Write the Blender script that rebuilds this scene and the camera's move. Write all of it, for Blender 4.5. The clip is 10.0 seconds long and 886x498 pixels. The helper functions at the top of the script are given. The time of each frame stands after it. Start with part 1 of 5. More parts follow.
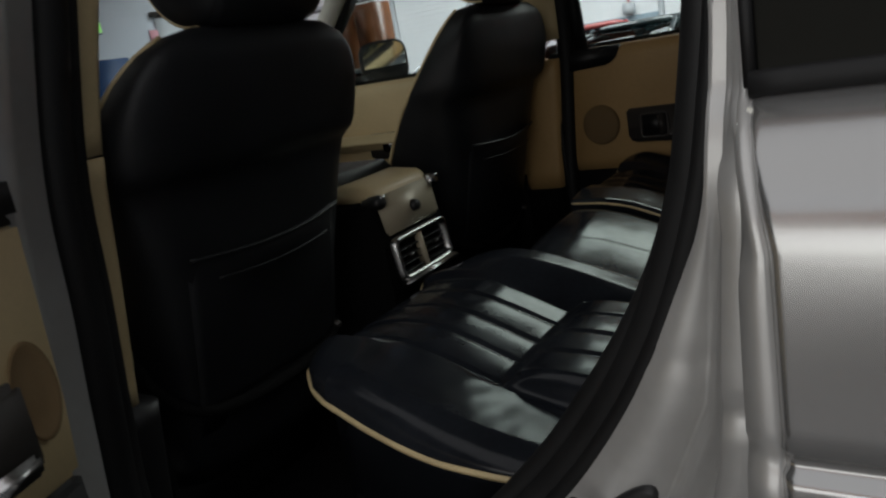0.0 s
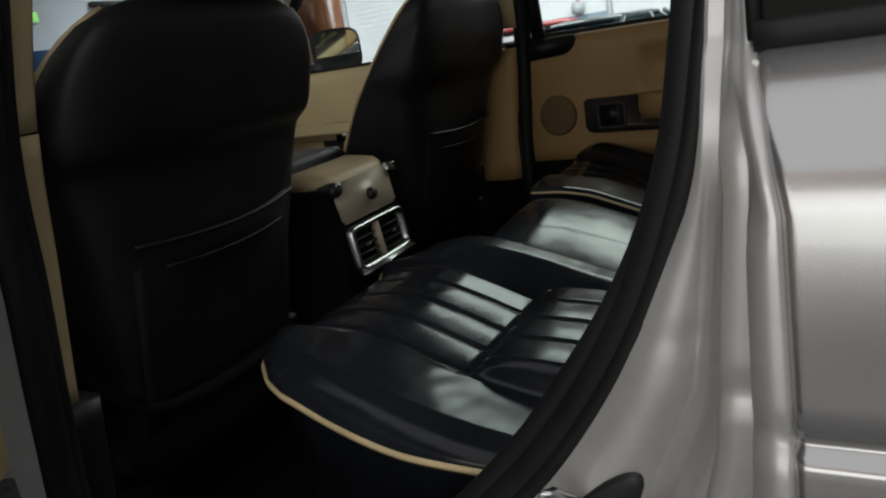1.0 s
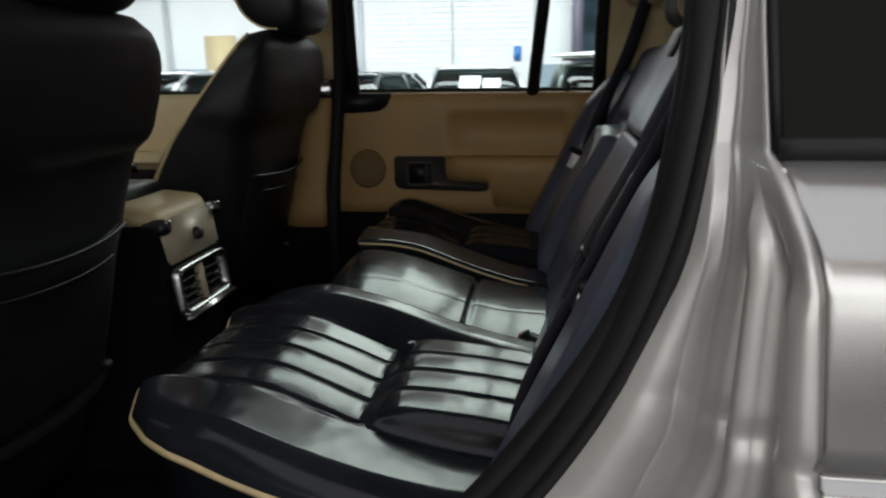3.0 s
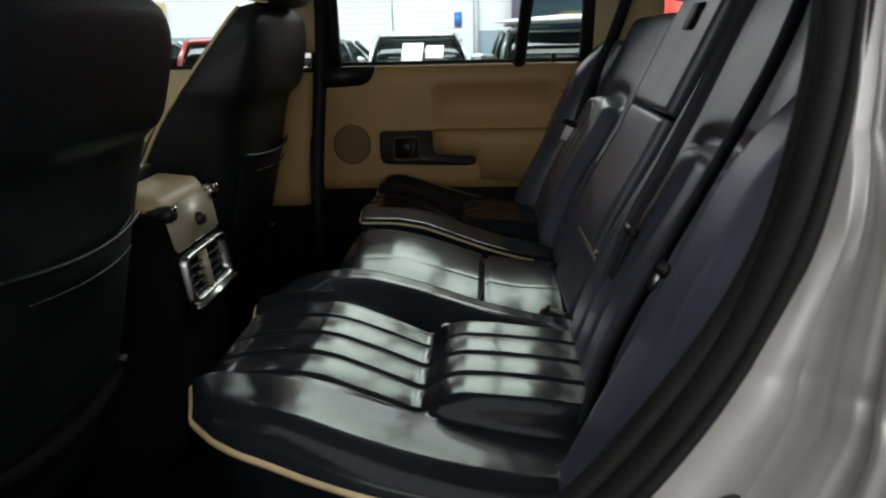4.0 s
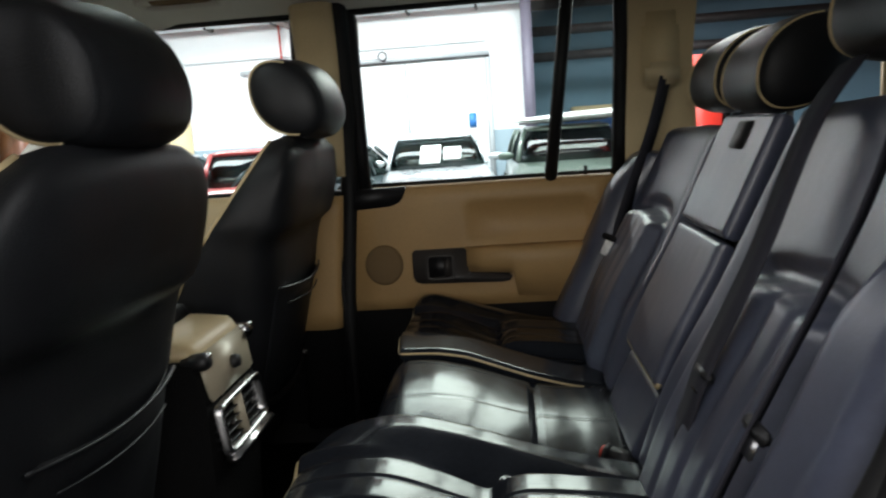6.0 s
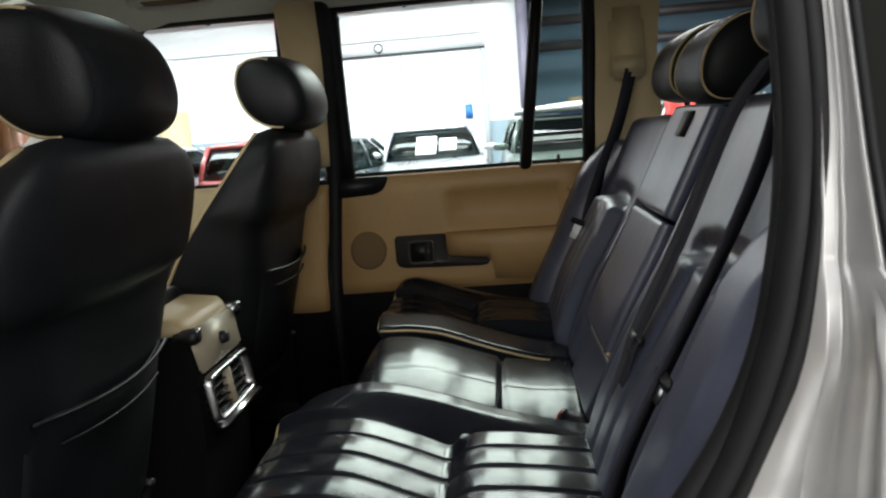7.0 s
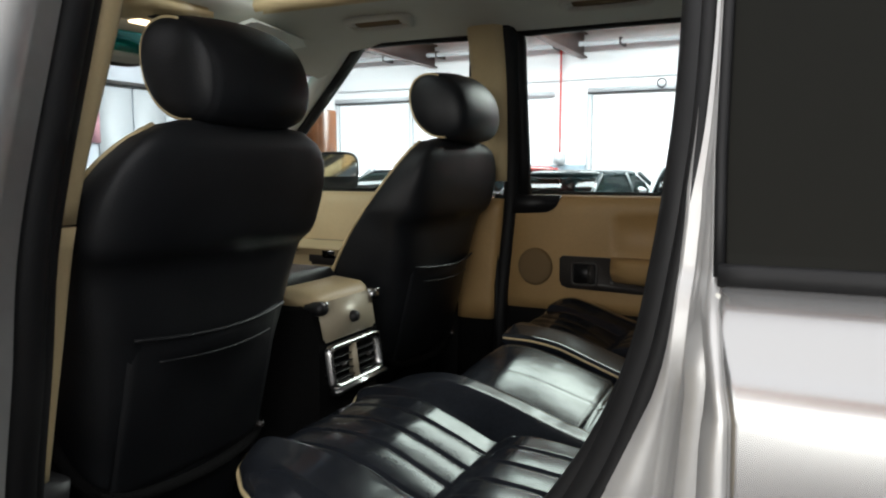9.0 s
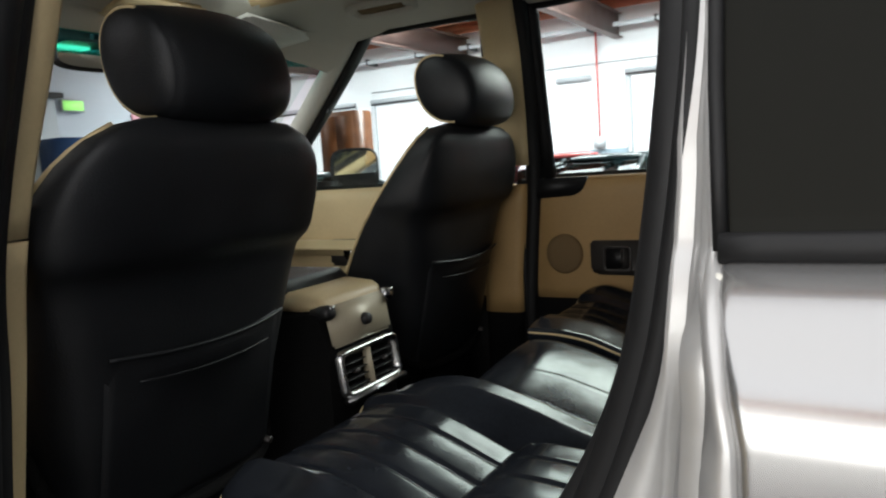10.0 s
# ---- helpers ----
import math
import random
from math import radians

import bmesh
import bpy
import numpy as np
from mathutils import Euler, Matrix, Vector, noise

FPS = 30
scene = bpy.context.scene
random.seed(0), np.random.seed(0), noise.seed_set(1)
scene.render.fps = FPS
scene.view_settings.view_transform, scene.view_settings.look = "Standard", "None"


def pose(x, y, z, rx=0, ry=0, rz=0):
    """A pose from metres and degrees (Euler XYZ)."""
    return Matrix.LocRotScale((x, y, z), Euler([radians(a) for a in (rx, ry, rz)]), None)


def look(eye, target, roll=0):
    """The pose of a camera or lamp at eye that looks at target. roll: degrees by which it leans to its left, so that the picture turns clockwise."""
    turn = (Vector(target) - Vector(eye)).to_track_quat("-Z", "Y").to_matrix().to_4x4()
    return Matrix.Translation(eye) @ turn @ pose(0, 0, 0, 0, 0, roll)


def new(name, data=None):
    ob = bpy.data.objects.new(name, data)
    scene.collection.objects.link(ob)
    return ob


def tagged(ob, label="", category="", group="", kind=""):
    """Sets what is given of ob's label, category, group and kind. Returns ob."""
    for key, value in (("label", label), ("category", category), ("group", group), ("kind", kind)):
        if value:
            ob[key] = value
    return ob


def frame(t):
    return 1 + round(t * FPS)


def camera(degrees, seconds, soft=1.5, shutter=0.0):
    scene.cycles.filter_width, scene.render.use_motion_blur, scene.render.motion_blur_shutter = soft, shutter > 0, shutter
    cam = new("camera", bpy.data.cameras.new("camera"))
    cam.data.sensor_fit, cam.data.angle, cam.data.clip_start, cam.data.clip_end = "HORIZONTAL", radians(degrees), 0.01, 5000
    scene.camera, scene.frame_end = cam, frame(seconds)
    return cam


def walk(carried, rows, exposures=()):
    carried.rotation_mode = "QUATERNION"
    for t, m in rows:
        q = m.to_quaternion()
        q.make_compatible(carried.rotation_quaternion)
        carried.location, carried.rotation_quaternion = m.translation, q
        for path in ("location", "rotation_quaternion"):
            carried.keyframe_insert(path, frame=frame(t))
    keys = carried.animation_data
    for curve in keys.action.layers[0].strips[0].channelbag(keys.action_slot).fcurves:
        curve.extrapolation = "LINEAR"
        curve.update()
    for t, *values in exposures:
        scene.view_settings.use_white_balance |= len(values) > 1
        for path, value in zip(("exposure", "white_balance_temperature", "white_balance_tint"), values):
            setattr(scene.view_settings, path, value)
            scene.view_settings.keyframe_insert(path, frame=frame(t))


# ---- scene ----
cam = camera(61.9, 10.0, soft=2.1, shutter=0.5)
PATH = [
    (0, (0.876, -1.259, 1.322), (-0.199, 0.349, 0.814), -10.3),
    (0.5, (0.853, -1.234, 1.3), (-0.159, 0.399, 0.746), -10.2),
    (1, (0.842, -1.24, 1.299), (-0.118, 0.431, 0.763), -9.4),
    (1.5, (0.846, -1.282, 1.307), (-0.07, 0.427, 0.819), -6.1),
    (2, (0.823, -1.312, 1.29), (-0.037, 0.393, 0.695), -2.5),
    (2.5, (0.774, -1.3, 1.31), (0.097, 0.527, 0.859), -0.5),
    (2.7, (0.732, -1.306, 1.319), (0.233, 0.58, 0.876), -0.5),
    (3.8, (0.53, -1.331, 1.344), (0.417, 0.585, 0.781), -1.6),
    (4, (0.522, -1.312, 1.346), (0.399, 0.603, 0.783), -1.4),
    (4.5, (0.491, -1.273, 1.334), (0.325, 0.644, 0.79), -2.0),
    (5, (0.468, -1.249, 1.357), (0.292, 0.697, 0.928), -2.0),
    (5.5, (0.459, -1.24, 1.384), (0.249, 0.722, 1.06), -2.5),
    (6, (0.48, -1.239, 1.401), (0.308, 0.729, 1.087), -4.1),
    (6.2, (0.499, -1.249, 1.405), (0.393, 0.728, 1.113), -3.5),
    (7.3, (0.590, -1.378, 1.386), (0.337, 0.575, 1.044), -5.5),
    (7.5, (0.641, -1.392, 1.376), (0.295, 0.561, 1.119), -5.4),
    (8, (0.739, -1.381, 1.364), (0.045, 0.482, 1.146), -2.9),
    (8.5, (0.816, -1.364, 1.352), (-0.097, 0.403, 1.132), -1.6),
    (8.7, (0.836, -1.355, 1.35), (-0.081, 0.41, 1.133), -2.0),
    (9, (0.85, -1.332, 1.347), (-0.023, 0.453, 1.123), -0.1),
    (9.5, (0.842, -1.287, 1.334), (-0.031, 0.498, 1.108), -1.5),
    (10, (0.862, -1.2, 1.327), (-0.125, 0.524, 1.094), -4.1),
]
walk(cam, [(t, look(eye, target, roll)) for t, eye, target, roll in PATH], exposures=[(0.0, -1.0), (0.5, -0.68), (1.0, -0.58), (2.5, -0.42), (4.0, -0.35), (4.5, -0.23), (5.0, 0.05), (5.5, 0.33), (7.5, 0.4), (10.0, 0.37)])

# ---- world and lights ----
world = bpy.data.worlds.new("sky")
scene.world = world
world.use_nodes = True
wn = world.node_tree.nodes
sky = wn.new("ShaderNodeTexSky")
sky.sky_type, sky.sun_disc, sky.sun_elevation, sky.sun_rotation = "NISHITA", False, radians(29), radians(13)
world.node_tree.links.new(sky.outputs[0], wn["Background"].inputs[0])
wn["Background"].inputs[1].default_value = 0.08


def area(name, eye, target, sx, sy, watts, color=(1, 1, 1), shape="RECTANGLE"):
    data = bpy.data.lights.new(name, "AREA")
    data.shape, data.size, data.size_y, data.energy, data.color = shape, sx, sy, watts, color
    ob = new(name, data)
    ob.matrix_world = look(eye, target)
    return ob


area("skylight_lamp_far", (-4.1, 10.5, 4.2), (-4.1, 11.1, 0), 14.8, 1.6, 1480, (0.93, 0.96, 1.0))
area("skylight_lamp_middle", (1.1, 4.95, 4.2), (1.1, 4.95, 0), 5.8, 1.5, 300, (0.93, 1.0, 0.96))
area("skylight_lamp_side", (2.1, 6.95, 4.2), (2.1, 6.95, 0), 3.8, 2.5, 310, (0.93, 1.0, 0.96))
# added overhead fill, out of view; gives the near panel's shoulder its bright reflection
area("roof_fill_lamp_near", (0.0, -3.4, 4.2), (0.0, -3.4, 0), 12.0, 6.2, 350, (1.0, 0.98, 0.95))
# added fill from behind the camera, to brighten the cabin at a low angle
area("south_fill_lamp", (1.2, -8.9, 2.75), (1.2, 0, 2.0), 11.0, 2.3, 340, (1.0, 0.97, 0.92))


# ---- materials ----
def mat(name, base, rough=0.5, metal=0.0, var=0.12, scale=3.0, fine=60.0, bump=0.1, dist=0.001, cells=False, coat=0.0, spec=0.5, rvar=0.08):
    m = bpy.data.materials.new(name)
    m.use_nodes = True
    n, l = m.node_tree.nodes, m.node_tree.links
    b = n["Principled BSDF"]
    co = n.new("ShaderNodeTexCoord")
    big, small = n.new("ShaderNodeTexNoise"), n.new("ShaderNodeTexNoise")
    big.inputs["Scale"].default_value, big.inputs["Detail"].default_value = scale, 4
    small.inputs["Scale"].default_value, small.inputs["Detail"].default_value = fine, 3
    for t in (big, small):
        l.new(co.outputs["Object"], t.inputs["Vector"])
    add = n.new("ShaderNodeMath")
    add.operation = "MULTIPLY_ADD"
    l.new(small.outputs["Fac"], add.inputs[0])
    add.inputs[1].default_value = 0.4
    l.new(big.outputs["Fac"], add.inputs[2])
    ramp = n.new("ShaderNodeMapRange")
    ramp.inputs["From Min"].default_value, ramp.inputs["From Max"].default_value = 0.45, 0.95
    ramp.inputs["To Min"].default_value, ramp.inputs["To Max"].default_value = 1 - var, 1 + var
    l.new(add.outputs[0], ramp.inputs["Value"])
    mul = n.new("ShaderNodeVectorMath")
    mul.operation = "SCALE"
    mul.inputs[0].default_value = base
    l.new(ramp.outputs[0], mul.inputs["Scale"])
    l.new(mul.outputs[0], b.inputs["Base Color"])
    rr = n.new("ShaderNodeMapRange")
    rr.inputs["From Min"].default_value, rr.inputs["From Max"].default_value = 0.3, 0.7
    rr.inputs["To Min"].default_value, rr.inputs["To Max"].default_value = max(0.02, rough - rvar), min(1, rough + rvar)
    l.new(big.outputs["Fac"], rr.inputs["Value"])
    l.new(rr.outputs[0], b.inputs["Roughness"])
    b.inputs["Metallic"].default_value = metal
    b.inputs["Specular IOR Level"].default_value = spec
    b.inputs["Coat Weight"].default_value = coat
    b.inputs["Coat Roughness"].default_value = 0.06
    if bump:
        bp = n.new("ShaderNodeBump")
        bp.inputs["Strength"].default_value, bp.inputs["Distance"].default_value = bump, dist
        if cells:
            v = n.new("ShaderNodeTexVoronoi")
            v.inputs["Scale"].default_value = fine * 3
            l.new(co.outputs["Object"], v.inputs["Vector"])
            l.new(v.outputs["Distance"], bp.inputs["Height"])
        else:
            l.new(small.outputs["Fac"], bp.inputs["Height"])
        l.new(bp.outputs[0], b.inputs["Normal"])
    return m


def glass(name, tint, gloss=0.03):
    m = bpy.data.materials.new(name)
    m.use_nodes = True
    n, l = m.node_tree.nodes, m.node_tree.links
    n.remove(n["Principled BSDF"])
    tr, gl, mix = n.new("ShaderNodeBsdfTransparent"), n.new("ShaderNodeBsdfGlossy"), n.new("ShaderNodeMixShader")
    tr.inputs[0].default_value = (*tint, 1)
    gl.inputs["Roughness"].default_value = 0.02
    mix.inputs[0].default_value = gloss
    l.new(tr.outputs[0], mix.inputs[1])
    l.new(gl.outputs[0], mix.inputs[2])
    l.new(mix.outputs[0], n["Material Output"].inputs[0])
    return m


def glow(name, color, strength):
    m = bpy.data.materials.new(name)
    m.use_nodes = True
    b = m.node_tree.nodes["Principled BSDF"]
    b.inputs["Base Color"].default_value = (*color, 1)
    b.inputs["Emission Color"].default_value = (*color, 1)
    b.inputs["Emission Strength"].default_value = strength
    return m


NAVY = mat("navy_leather", (0.0095, 0.0103, 0.0118), 0.46, spec=0.32, var=0.25, scale=7, fine=130, bump=0.22, dist=0.0012, cells=True, rvar=0.07)
# bench leather again; the light on the backrests is put into its paler base
NAVY_BACK_LIT = mat("navy_leather_back_lit", (0.072, 0.081, 0.118), 0.34, spec=0.9, var=0.22, scale=8, fine=130, bump=0.08, dist=0.0009, cells=True, rvar=0.06)
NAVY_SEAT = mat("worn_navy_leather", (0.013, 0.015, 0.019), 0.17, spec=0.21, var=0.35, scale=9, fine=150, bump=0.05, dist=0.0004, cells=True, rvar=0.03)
PIPING = mat("cream_piping", (0.62, 0.49, 0.27), 0.5, var=0.2, scale=20, bump=0.1)
TAN = mat("tan_door_vinyl", (0.45, 0.285, 0.118), 0.52, var=0.1, scale=5, fine=150, bump=0.15, dist=0.0008, cells=True)
CREAM = mat("cream_trim", (0.60, 0.47, 0.265), 0.5, var=0.08, scale=6, fine=150, bump=0.12, dist=0.0008, cells=True)
LINER = mat("headliner_cloth", (0.66, 0.65, 0.59), 0.95, var=0.06, scale=4, fine=400, bump=0.25, dist=0.0008, spec=0.2)
BLACK = mat("black_plastic", (0.008, 0.008, 0.009), 0.5, var=0.2, fine=200, bump=0.15, dist=0.0006)
GREYP = mat("dark_grey_plastic", (0.05, 0.045, 0.042), 0.42, var=0.15, fine=200, bump=0.1, dist=0.0005)
SPEAKER = mat("speaker_cloth", (0.20, 0.13, 0.06), 0.8, var=0.15, fine=500, bump=0.5, dist=0.0012, cells=True)
RUBBER = mat("rubber_seal", (0.007, 0.007, 0.0075), 0.6, spec=0.35, var=0.2, scale=12, fine=180, bump=0.2, dist=0.0008)
CARPET = mat("black_carpet", (0.006, 0.006, 0.006), 0.98, var=0.35, fine=300, bump=0.8, dist=0.004, spec=0.1)
CHROME = mat("chrome", (0.50, 0.50, 0.50), 0.26, 1.0, var=0.05, bump=0.02)
SATIN = mat("satin_grey_panel", (0.45, 0.395, 0.285), 0.45, 0.1, var=0.08, fine=200, bump=0.03)
PAINT = mat("silver_paint", (0.365, 0.363, 0.36), 0.20, 0.8, var=0.05, scale=2, fine=900, bump=0.02, dist=0.0003, coat=0.7)
JAMB = mat("silver_jamb_paint", (0.52, 0.515, 0.505), 0.42, 0.5, var=0.10, scale=6, fine=60, bump=0.05, dist=0.0006, coat=0.45)
WEB = mat("belt_webbing", (0.030, 0.030, 0.038), 0.85, spec=0.15, var=0.15, fine=500, bump=0.5, dist=0.0008)
RED = mat("red_button", (0.65, 0.05, 0.02), 0.4)
PRIVACY = mat("privacy_glass", (0.013, 0.013, 0.011), 0.32, var=0.05, bump=0, spec=0.04, rvar=0.02)
CLEAR = glass("window_glass", (0.91, 0.96, 0.94))
SHADE = glass("screen_shade_band", (0.38, 0.80, 0.80))
MIRROR = mat("mirror_silver", (0.9, 0.9, 0.9), 0.02, 1.0, var=0.01, bump=0)


# ---- building helpers ----
ORIGIN = {}


def thing(name, at, label, category, group="", kind=""):
    ob = new(name)
    ob.location = at
    ORIGIN[ob] = Vector(at)
    ob.empty_display_size = 0.05
    return tagged(ob, label, category, group, kind)


def part(name, bm, material, parent, label="", smooth=True):
    """One mesh under a thing or a part; the mesh is given in world coordinates."""
    o = ORIGIN[parent]
    bmesh.ops.recalc_face_normals(bm, faces=bm.faces)
    bmesh.ops.translate(bm, verts=bm.verts, vec=-o)
    me = bpy.data.meshes.new(name)
    for f in bm.faces:
        f.smooth = smooth
    bm.to_mesh(me)
    bm.free()
    me.materials.append(material)
    ob = new(name, me)
    ob.parent = parent
    ORIGIN[ob] = o
    if label:
        ob["label"] = label
    return ob


def solid(name, bm, material, label, category="", group="", kind="", smooth=True, at=(0, 0, 0)):
    """A top-level mesh."""
    bmesh.ops.recalc_face_normals(bm, faces=bm.faces)
    bmesh.ops.translate(bm, verts=bm.verts, vec=-Vector(at))
    me = bpy.data.meshes.new(name)
    for f in bm.faces:
        f.smooth = smooth
    bm.to_mesh(me)
    bm.free()
    me.materials.append(material)
    ob = new(name, me)
    ob.location = at
    ORIGIN[ob] = Vector(at)
    return tagged(ob, label, category, group, kind)


def box(x0, x1, y0, y1, z0, z1, bevel=0.0, bm=None, m=None, seg=2):
    bm = bm or bmesh.new()
    t = bmesh.new()
    bmesh.ops.create_cube(t, size=1)
    for v in t.verts:
        v.co = Vector(((x0 + x1) / 2 + v.co.x * (x1 - x0), (y0 + y1) / 2 + v.co.y * (y1 - y0), (z0 + z1) / 2 + v.co.z * (z1 - z0)))
    if bevel:
        bmesh.ops.bevel(t, geom=list(t.edges), offset=bevel, segments=seg, affect="EDGES", clamp_overlap=True)
    if m:
        bmesh.ops.transform(t, matrix=m, verts=t.verts)
    return merge(bm, t)


def merge(bm, t):
    at = {v: bm.verts.new(v.co) for v in t.verts}
    for f in t.faces:
        bm.faces.new([at[v] for v in f.verts])
    t.free()
    return bm


def smooth_line(pts, n):
    """A Catmull-Rom line through the points, in n steps a piece."""
    p = [Vector(q) for q in pts]
    p = [p[0] * 2 - p[1], *p, p[-1] * 2 - p[-2]]
    out = []
    for a, b, c, d in zip(p, p[1:], p[2:], p[3:]):
        for i in range(n):
            t = i / n
            out.append(0.5 * (2 * b + (c - a) * t + (2 * a - 5 * b + 4 * c - d) * t * t + (3 * b - a - 3 * c + d) * t**3))
    return out + [p[-2]]


def tube(pts, r, n=8, closed=False, bm=None, flat=1.0):
    bm = bm or bmesh.new()
    pts = [Vector(p) for p in pts]
    rings, up = [], None
    for i, p in enumerate(pts):
        a = pts[i - 1] if i or closed else p
        b = pts[(i + 1) % len(pts)] if i + 1 < len(pts) or closed else p
        d = (b - a).normalized()
        if up is None:
            up = d.orthogonal().normalized()
        up = (up - d * up.dot(d)).normalized()
        side = d.cross(up)
        rings.append([bm.verts.new(p + r * (math.cos(k * math.tau / n) * up + flat * math.sin(k * math.tau / n) * side)) for k in range(n)])
    for i in range(len(rings) if closed else len(rings) - 1):
        a, b = rings[i], rings[(i + 1) % len(rings)]
        for k in range(n):
            bm.faces.new((a[k], a[(k + 1) % n], b[(k + 1) % n], b[k]))
    if not closed:
        bm.faces.new(rings[0]), bm.faces.new(rings[-1])
    return bm


def loft(rings, bm=None, caps=True, closed=True):
    bm = bm or bmesh.new()
    made = [[bm.verts.new(p) for p in ring] for ring in rings]
    for a, b in zip(made, made[1:]):
        for k in range(len(a) if closed else len(a) - 1):
            j = (k + 1) % len(a)
            bm.faces.new((a[k], a[j], b[j], b[k]))
    if caps:
        bm.faces.new(made[0]), bm.faces.new(made[-1])
    return bm


def oval(c, u, v, a, b, n=32, e=2.0):
    """A ring of a superellipse with half axes a along u and b along v."""
    out = []
    for k in range(n):
        co, si = math.cos(k * math.tau / n), math.sin(k * math.tau / n)
        out.append(Vector(c) + Vector(u) * a * math.copysign(abs(co) ** (2 / e), co) + Vector(v) * b * math.copysign(abs(si) ** (2 / e), si))
    return out


def prism(outline, y0, y1, bevel=0.0, bm=None):
    """A plate with an outline in x and z, from y0 to y1."""
    bm = bm or bmesh.new()
    t = bmesh.new()
    f = t.faces.new([t.verts.new((x, y0, z)) for x, z in outline])
    got = bmesh.ops.extrude_face_region(t, geom=[f])
    bmesh.ops.translate(t, verts=[v for v in got["geom"] if isinstance(v, bmesh.types.BMVert)], vec=(0, y1 - y0, 0))
    if bevel:
        bmesh.ops.bevel(t, geom=list(t.edges), offset=bevel, segments=2, affect="EDGES", clamp_overlap=True)
    return merge(bm, t)


def ribbon(pts, widths, side, thick, bm=None):
    bm = bm or bmesh.new()
    rings = []
    side = Vector(side).normalized()
    pts = [Vector(p) for p in pts]
    for i, p in enumerate(pts):
        d = (pts[min(i + 1, len(pts) - 1)] - pts[max(i - 1, 0)]).normalized()
        s = (side - d * side.dot(d)).normalized()
        nrm = d.cross(s)
        w = widths if isinstance(widths, float) else widths[i]
        rings.append([p + s * w / 2 + nrm * thick, p - s * w / 2 + nrm * thick, p - s * w / 2 - nrm * thick, p + s * w / 2 - nrm * thick])
    return loft(rings, bm)


def pad(cx, cy, hx, hy, h, roll=0.045, deep=0.10, k=0.14, n=56, m=None, under=0.02, flat=1.0, warp=None):
    """A stuffed pad over a rounded rectangle: h(x, y) is its top; the edge rolls over and goes down by deep. Gives the mesh and its edge line."""
    bm = bmesh.new()
    grid = []

    def place(u, v):
        x, y = u * math.sqrt(1 - k * v * v), v * math.sqrt(1 - k * u * u)
        return cx + hx * x, cy + hy * y

    for i in range(n + 1):
        row = []
        for j in range(n + 1):
            u, v = math.sin((2 * i / n - 1) * math.pi / 2), math.sin((2 * j / n - 1) * math.pi / 2)
            u, v = 0.45 * u + 0.55 * (2 * i / n - 1), 0.45 * v + 0.55 * (2 * j / n - 1)
            x, y = place(u, v)
            x, y = warp(x, y) if warp else (x, y)
            z = h(x, y)
            d = min((1 - abs(u)) * hx, (1 - abs(v)) * hy)
            if d < roll:
                z -= flat * (roll - math.sqrt(roll * roll - (roll - d) ** 2))
            row.append(Vector((x, y, z)))
        grid.append(row)
    made = [[bm.verts.new(p) for p in row] for row in grid]
    for i in range(n):
        for j in range(n):
            bm.faces.new((made[i][j], made[i + 1][j], made[i + 1][j + 1], made[i][j + 1]))
    loop = [made[i][0] for i in range(n)] + [made[n][j] for j in range(n)] + [made[n - i][n] for i in range(n)] + [made[0][n - j] for j in range(n)]
    edge = [v.co.copy() for v in loop]
    last = loop
    for inset, dz in ((0.0, 0.012), (under, 0.03), (under, deep)):
        ring = []
        for p in edge:
            d = Vector((cx - p.x, cy - p.y, 0)).normalized()
            ring.append(bm.verts.new(p + d * inset + Vector((0, 0, -dz))))
        for a in range(len(ring)):
            b = (a + 1) % len(ring)
            bm.faces.new((last[a], last[b], ring[b], ring[a]))
        last = ring
    bm.faces.new(last)
    if m:
        bmesh.ops.transform(bm, matrix=m, verts=bm.verts)
        edge = [m @ p for p in edge]
    return bm, edge


def evened(line, rounds=12):
    """The same line with its kinks eased."""
    for _ in range(rounds):
        line = [line[0], *((a + 2 * p + c) / 4 for a, p, c in zip(line, line[1:], line[2:])), line[-1]]
    return line


def crumple(bm, a, s, seed=0.0):
    """Push a stuffed cover in and out a little, as worn leather goes."""
    bm.normal_update()
    for v in bm.verts:
        p = v.co * s + Vector((seed, seed, seed))
        v.co += v.normal * a * (noise.noise(p) + 0.5 * noise.noise(p * 2.7))
    return bm


def bump1(x, c, w):
    return math.exp(-(((x - c) / w) ** 2))


def step(x, a, b):
    t = min(1, max(0, (x - a) / (b - a)))
    return t * t * (3 - 2 * t)


def lerp(z, table):
    """A value between the rows (z, value) of a table."""
    zs, vs = zip(*table)
    return float(np.interp(z, zs, vs))


def eased(table, wide):
    """A smooth curve through the rows (x, value) of a table, rounded over a width."""
    xs_ = np.linspace(-0.2, 1.2, 701)
    vs = np.interp(xs_, *zip(*table))
    k = np.arange(-60, 61) * 0.002
    w = np.exp(-((k / wide) ** 2))
    vs = np.convolve(np.pad(vs, 60, "edge"), w / w.sum(), "valid")
    return lambda x: float(np.interp(x, xs_, vs))


# ---- the hall ----
CONCRETE = mat("concrete_floor", (0.19, 0.19, 0.19), 0.55, var=0.25, scale=0.7, fine=25, bump=0.1)
WHITE = mat("white_wall_paint", (0.80, 0.80, 0.82), 0.7, var=0.05, scale=0.8, fine=20, bump=0.1)
DADO = mat("grey_blue_wall_paint", (0.30, 0.38, 0.44), 0.6, var=0.06, scale=0.8, fine=20, bump=0.1)
BLUE = mat("blue_wall_paint", (0.20, 0.33, 0.42), 0.7, var=0.1, scale=0.6, fine=20, bump=0.1)
STEEL = mat("dark_steel", (0.05, 0.045, 0.045), 0.5, 0.2, var=0.25, fine=30)
